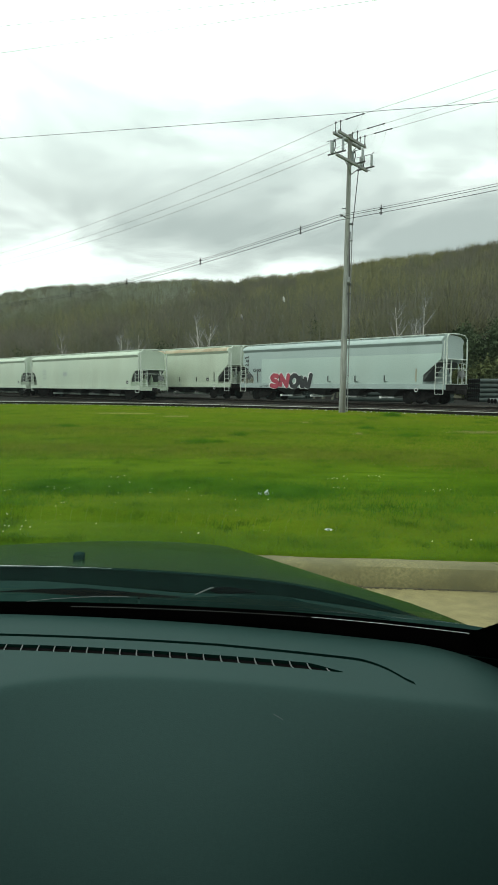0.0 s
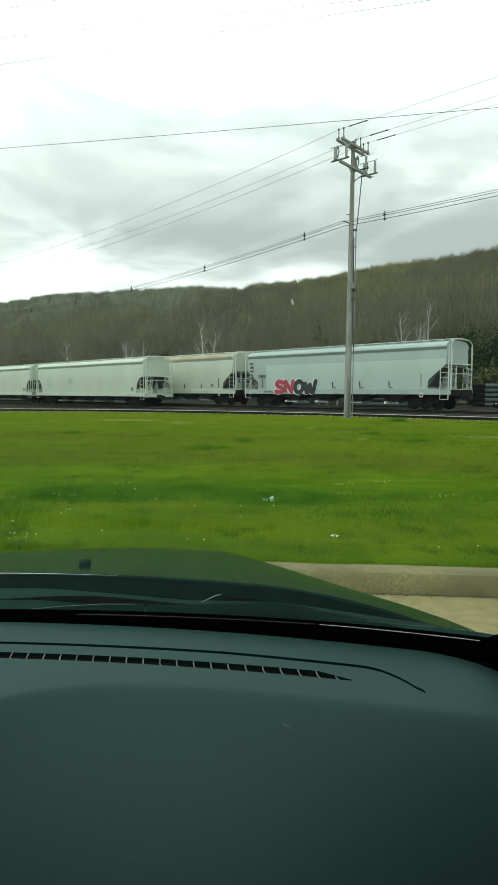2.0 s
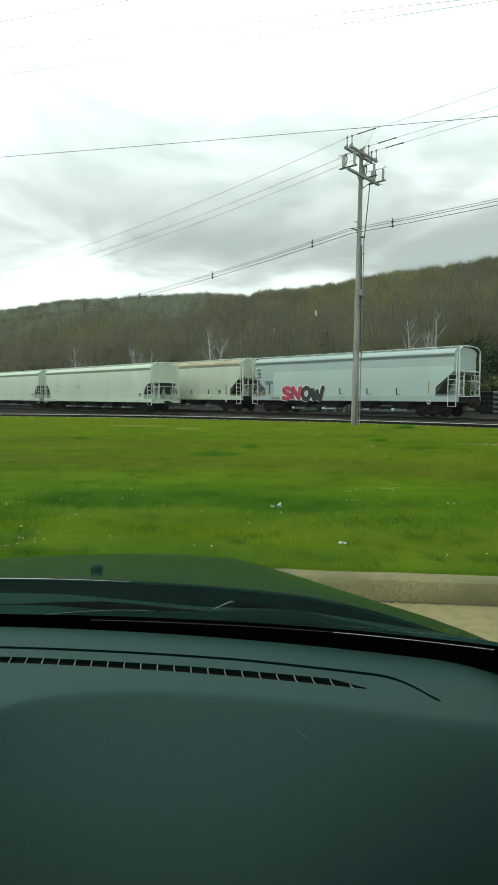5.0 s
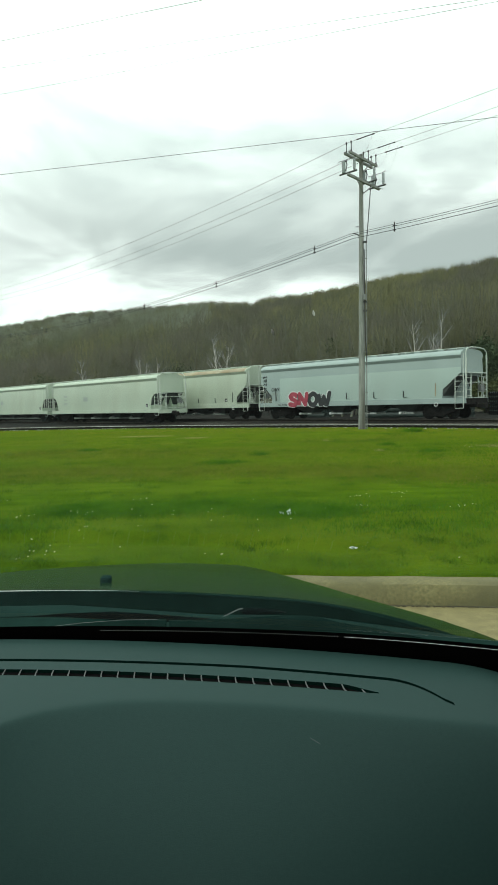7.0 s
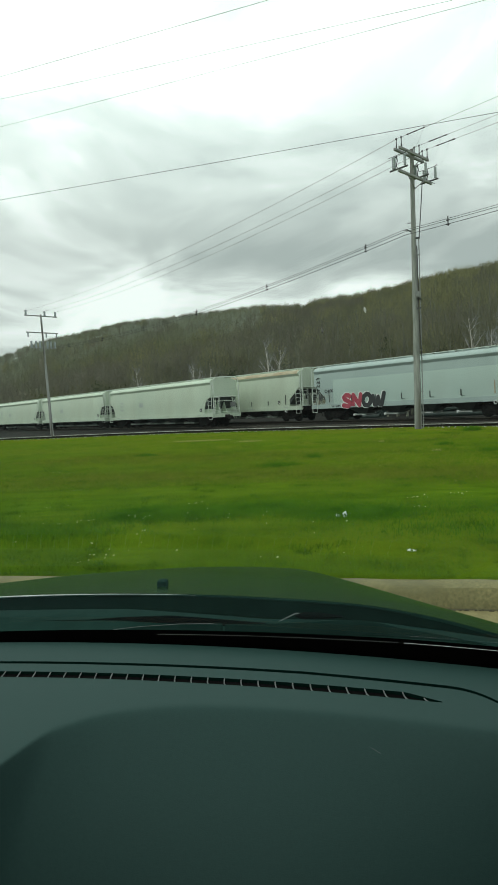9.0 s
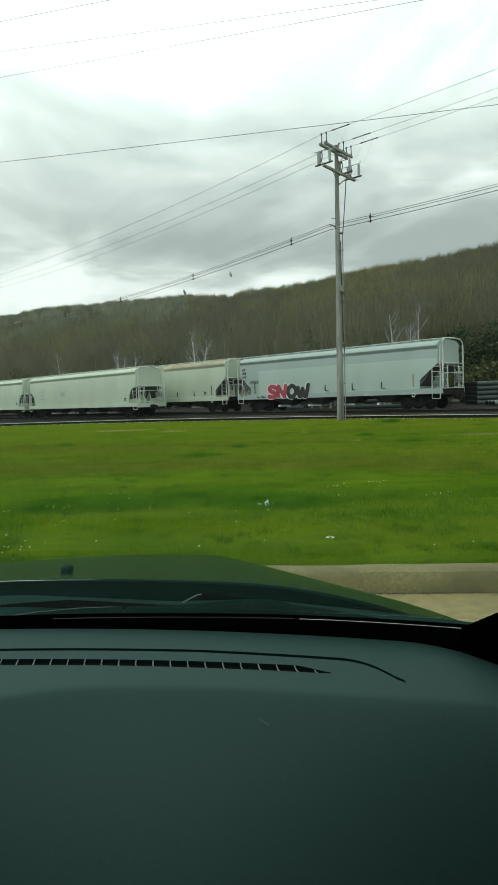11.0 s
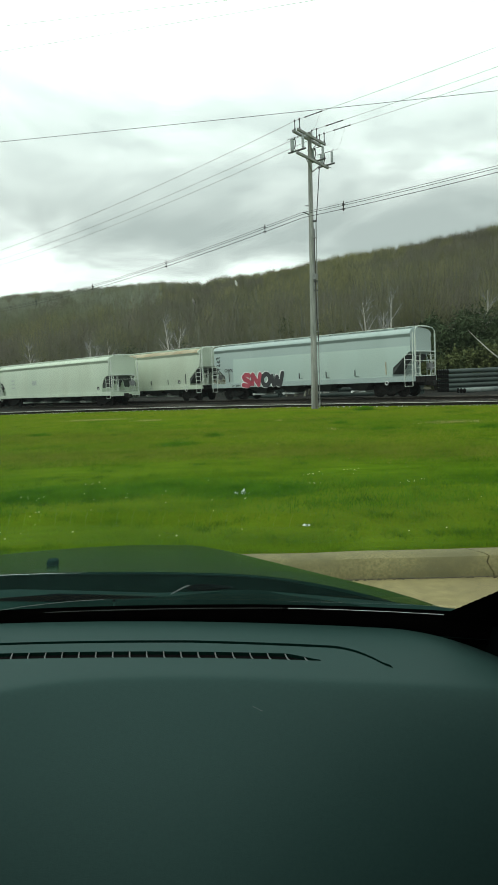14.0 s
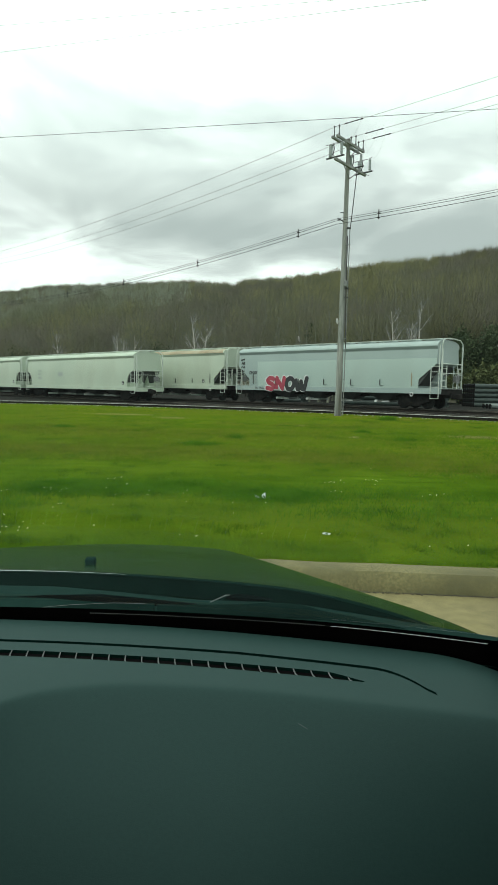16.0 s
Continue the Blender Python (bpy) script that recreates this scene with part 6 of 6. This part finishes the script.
part("lip_highlight", Shape().tube(edge, [0.0012 * min(1, (29 - k) / 16 + 0.1) for k in range(30)], 5), M_GLINT, bonnet, "highlight painted along the bonnet lip")
cowl = []
for x in np.linspace(-1.1, 0.32, 80):
    back = 0.828 - 0.25 * max(0.0, x - 0.05) - 0.10 * (x - CX) ** 2 + 0.02
    top = 0.962 + 0.014 * max(0.0, min(1.0, (-0.10 - x) / 0.2)) - 0.03 * max(0.0, x)
    cowl.append([(x, front_edge(x) + 0.006, 0.955), (x, front_edge(x) + 0.03, top - 0.006), (x, back - 0.012, top), (x, back, top - 0.003), (x, back + 0.004, top - 0.03), (x, max(bonnet_rear(x), back + 0.01) + 0.02, top - 0.035)])
face_up(part("cowl", Shape().loft(cowl, cap=False, closed=False), M_COWL, vehicle, "dark grey plastic cowl under the wipers", smooth=40))


def bar_mesh(points):
    """A flat tapered bar: x, y, upper and lower edge."""
    return Shape().loft([[(x, y - 0.002, (a + b) / 2), (x, y, a), (x, y + 0.002, (a + b) / 2), (x, y, b)] for x, y, a, b in points])


wa = part("wiper", bar_mesh([(-0.62, 0.80, 0.972, 0.955), (-0.42, 0.80, 0.973, 0.955), (-0.341, 0.80, 0.974, 0.952), (-0.294, 0.80, 0.977, 0.952), (-0.225, 0.80, 0.979, 0.955), (-0.172, 0.80, 0.9745, 0.962), (-0.126, 0.80, 0.970, 0.965), (-0.095, 0.80, 0.9672, 0.9664)]), M_RUBBER, vehicle, "black wiper arm resting on the cowl", smooth=40)
part("wiper_blade", bar_mesh([(-0.307, 0.775, 0.968, 0.964), (-0.258, 0.775, 0.9735, 0.957), (-0.205, 0.775, 0.9765, 0.955), (-0.149, 0.775, 0.9765, 0.955)]), M_COWL, wa, "grey wiper blade cover", smooth=40)
part("blade_edge", Shape().tube([(-0.300, 0.772, 0.9695), (-0.258, 0.771, 0.9742), (-0.205, 0.771, 0.9772), (-0.16, 0.771, 0.9772)], 0.0003, 4), M_SLAT, wa)
part("wiper_clip", Shape().tube([(-0.077, 0.81, 0.966), (-0.056, 0.81, 0.976), (-0.050, 0.81, 0.9765)], [0.0007, 0.0009, 0.0005], 5), M_STEEL, vehicle, "thin steel clip on the cowl")
part("wiper_cap", bar_mesh([(-0.056, 0.815, 0.9735, 0.970), (-0.045, 0.815, 0.9762, 0.966), (-0.028, 0.815, 0.9760, 0.966), (-0.008, 0.815, 0.9730, 0.967), (0.008, 0.815, 0.9700, 0.968)]), M_RUBBER, vehicle, "dark rounded cap over the wiper spindle", smooth=50)
part("wiper", bar_mesh([(-0.146, 0.775, 0.9755, 0.955), (-0.106, 0.775, 0.9748, 0.954), (-0.06, 0.775, 0.9755, 0.953), (-0.025, 0.775, 0.9775, 0.952), (0.006, 0.775, 0.979, 0.951), (0.035, 0.775, 0.978, 0.950), (0.055, 0.775, 0.9745, 0.949), (0.075, 0.772, 0.9695, 0.947), (0.118, 0.765, 0.9645, 0.944), (0.20, 0.745, 0.9525, 0.937), (0.25, 0.725, 0.945, 0.932)]), M_COWL, vehicle, "dark teal-grey wiper cover lying on the cowl", smooth=40)
# windscreen, pillars, roof and cabin
roof_edge = arc(0.02, 0.10)


def glass_point(x, t):
    """t from the foot of the glass to the roof."""
    w = 1 - 0.16 * t
    xx = CX + (x - CX) * w
    return (xx, front_edge(x) + 0.02 + (roof_edge(x) - 0.02 - front_edge(x)) * t, DASH_Z + 0.0 + (1.46 - DASH_Z) * t + 0.045 * math.sin(math.pi * t))


gx = np.linspace(-1.10, 0.325, 30)
glass = part("windscreen", Shape().loft([[glass_point(x, t) for t in np.linspace(0, 1, 12)] for x in gx], cap=False, closed=False), M_GLASS, vehicle, "clear green-tinted windscreen", smooth=60)
glass.visible_shadow = False
if glass.data.polygons[0].normal.y > 0:   # the pane's face looks into the cabin
    glass.data.flip_normals()
for sgn, x0 in ((1, 0.325), (-1, -1.10)):
    pil = []
    for t in np.linspace(-0.05, 1.0, 14):
        a, b = glass_point(x0 - sgn * 0.03, t), glass_point(x0, t)
        pil.append([(a[0] - sgn * 0.004, a[1] - 0.03, a[2] - 0.012), (b[0], b[1] - 0.02, b[2]), (b[0] + sgn * 0.05, b[1] - 0.11, b[2] - 0.01), (b[0] + sgn * 0.09, b[1] - 0.06, b[2] + 0.0), (b[0] + sgn * 0.05, b[1] + 0.03, b[2] + 0.015)])
    part("a_pillar", Shape().loft(pil), M_TRIM, vehicle, "black windscreen pillar", smooth=40)
    door = Shape().box(x0 + sgn * 0.06 if sgn > 0 else x0 - 0.14, x0 + 0.14 if sgn > 0 else x0 - 0.06, -2.6, 0.62, 0.22, 0.97, bevel=0.02)
    part("door", door, M_TRIM, vehicle)
    part("side_rail", Shape().tube([(x0 - sgn * 0.08, 0.05, 1.45), (x0 - sgn * 0.08, -1.2, 1.48), (x0 - sgn * 0.02, -2.3, 1.25), (x0, -2.6, 0.95)], 0.05, 8), M_TRIM, vehicle)
    part("fender", Shape().box(min(x0, x0 + sgn * 0.11), max(x0, x0 + sgn * 0.11), 0.6, 1.9, 0.25, 0.50, bevel=0.05), M_PAINT, vehicle)
frit = []
for k, t in enumerate(np.linspace(0.0, 1.0, 240)):
    x0 = min(0.238 + 0.58 * max(0.0, t - 0.04), 0.312) + (0.0012 if k % 2 else 0.0)
    frit.append([(p[0], p[1] - 0.006, p[2] - 0.003) for p in (glass_point(x, t) for x in np.linspace(x0, 0.328, 4))])
part("pillar_band", Shape().loft(frit, cap=False, closed=False), M_SLOT, glass, "black printed band beside the pillar")
foot = Shape().loft([[(0.29 + 0.02 * k, y, z) for y, z in ((0.70, 0.93), (0.695, 0.965 + 0.011 * k), (0.665, 0.975 + 0.013 * k), (0.60, 0.968 + 0.010 * k), (0.53, 0.955 + 0.004 * k), (0.50, 0.93))] for k in range(9)])
part("pillar_foot", foot, M_RUBBER, vehicle, "black trim at the foot of the pillar", smooth=40)
roof = Shape().loft([[(CX + (x - CX) * 0.86, y, 1.46 + 0.05 * math.sin(math.pi * (y + 2.2) / 2.3) + h) for y in np.linspace(-2.2, 0.03, 10)] for x, h in [(v, 0) for v in np.linspace(-1.12, 0.32, 12)]], cap=False, closed=False)
r = part("roof", roof, M_CLOTH, vehicle, "grey cloth headliner", smooth=60)
mod = r.modifiers.new("thickness", "SOLIDIFY")
mod.thickness, mod.offset = 0.04, 1
# unseen panels added to block side light; the right one darkens the dash
for x0 in (-1.20, 0.40):
    part("side_light_block", Shape().box(x0 - 0.03, x0 + 0.03, -2.6, -2.0 if x0 < 0 else 0.60, 0.9, 1.50), M_TRIM, vehicle, "unseen panel beside the cabin that blocks side light")
part("cabin_floor", Shape().box(-1.1, 0.3, -2.6, 0.6, 0.2, 0.26), M_TRIM, vehicle)
part("rear_panel", Shape().box(-1.2, 0.4, -2.62, -2.55, 0.2, 1.5), M_CLOTH, vehicle)
for x0 in (-0.98, -0.28):
    seat = Shape().box(x0, x0 + 0.5, -0.75, -0.2, 0.4, 0.62, bevel=0.05).box(x0, x0 + 0.5, -0.95, -0.72, 0.45, 1.15, bevel=0.06)
    part("seat", seat, M_TRIM, vehicle)
for x0 in (-1.1, 0.24):
    for y0 in (-2.1, 1.05):
        part("wheel", Shape().tube([(x0 - 0.05, y0 + 0.3, 0.31), (x0 + 0.11, y0 + 0.3, 0.31)], 0.31, 20), M_RUBBER, vehicle)

# specks of dirt on the glass
M_SPECK = surface("pale_dirt_speck", (0.60, 0.62, 0.58), (0.75, 0.75, 0.70), 50.0, 0.9, 0)

for x, y, z, r in ((-0.0068, 0.299, 1.2890, 0.0006), (0.0150, 0.316, 1.3000, 0.0007)):
    part("dirt_speck", Shape().tube([(x + 0.0004, y + 0.0008, z - 0.0013), (x, y, z), (x - 0.0003, y - 0.0008, z + 0.0013)], [r * 0.4, r, r * 0.4], 7), M_SPECK, glass)
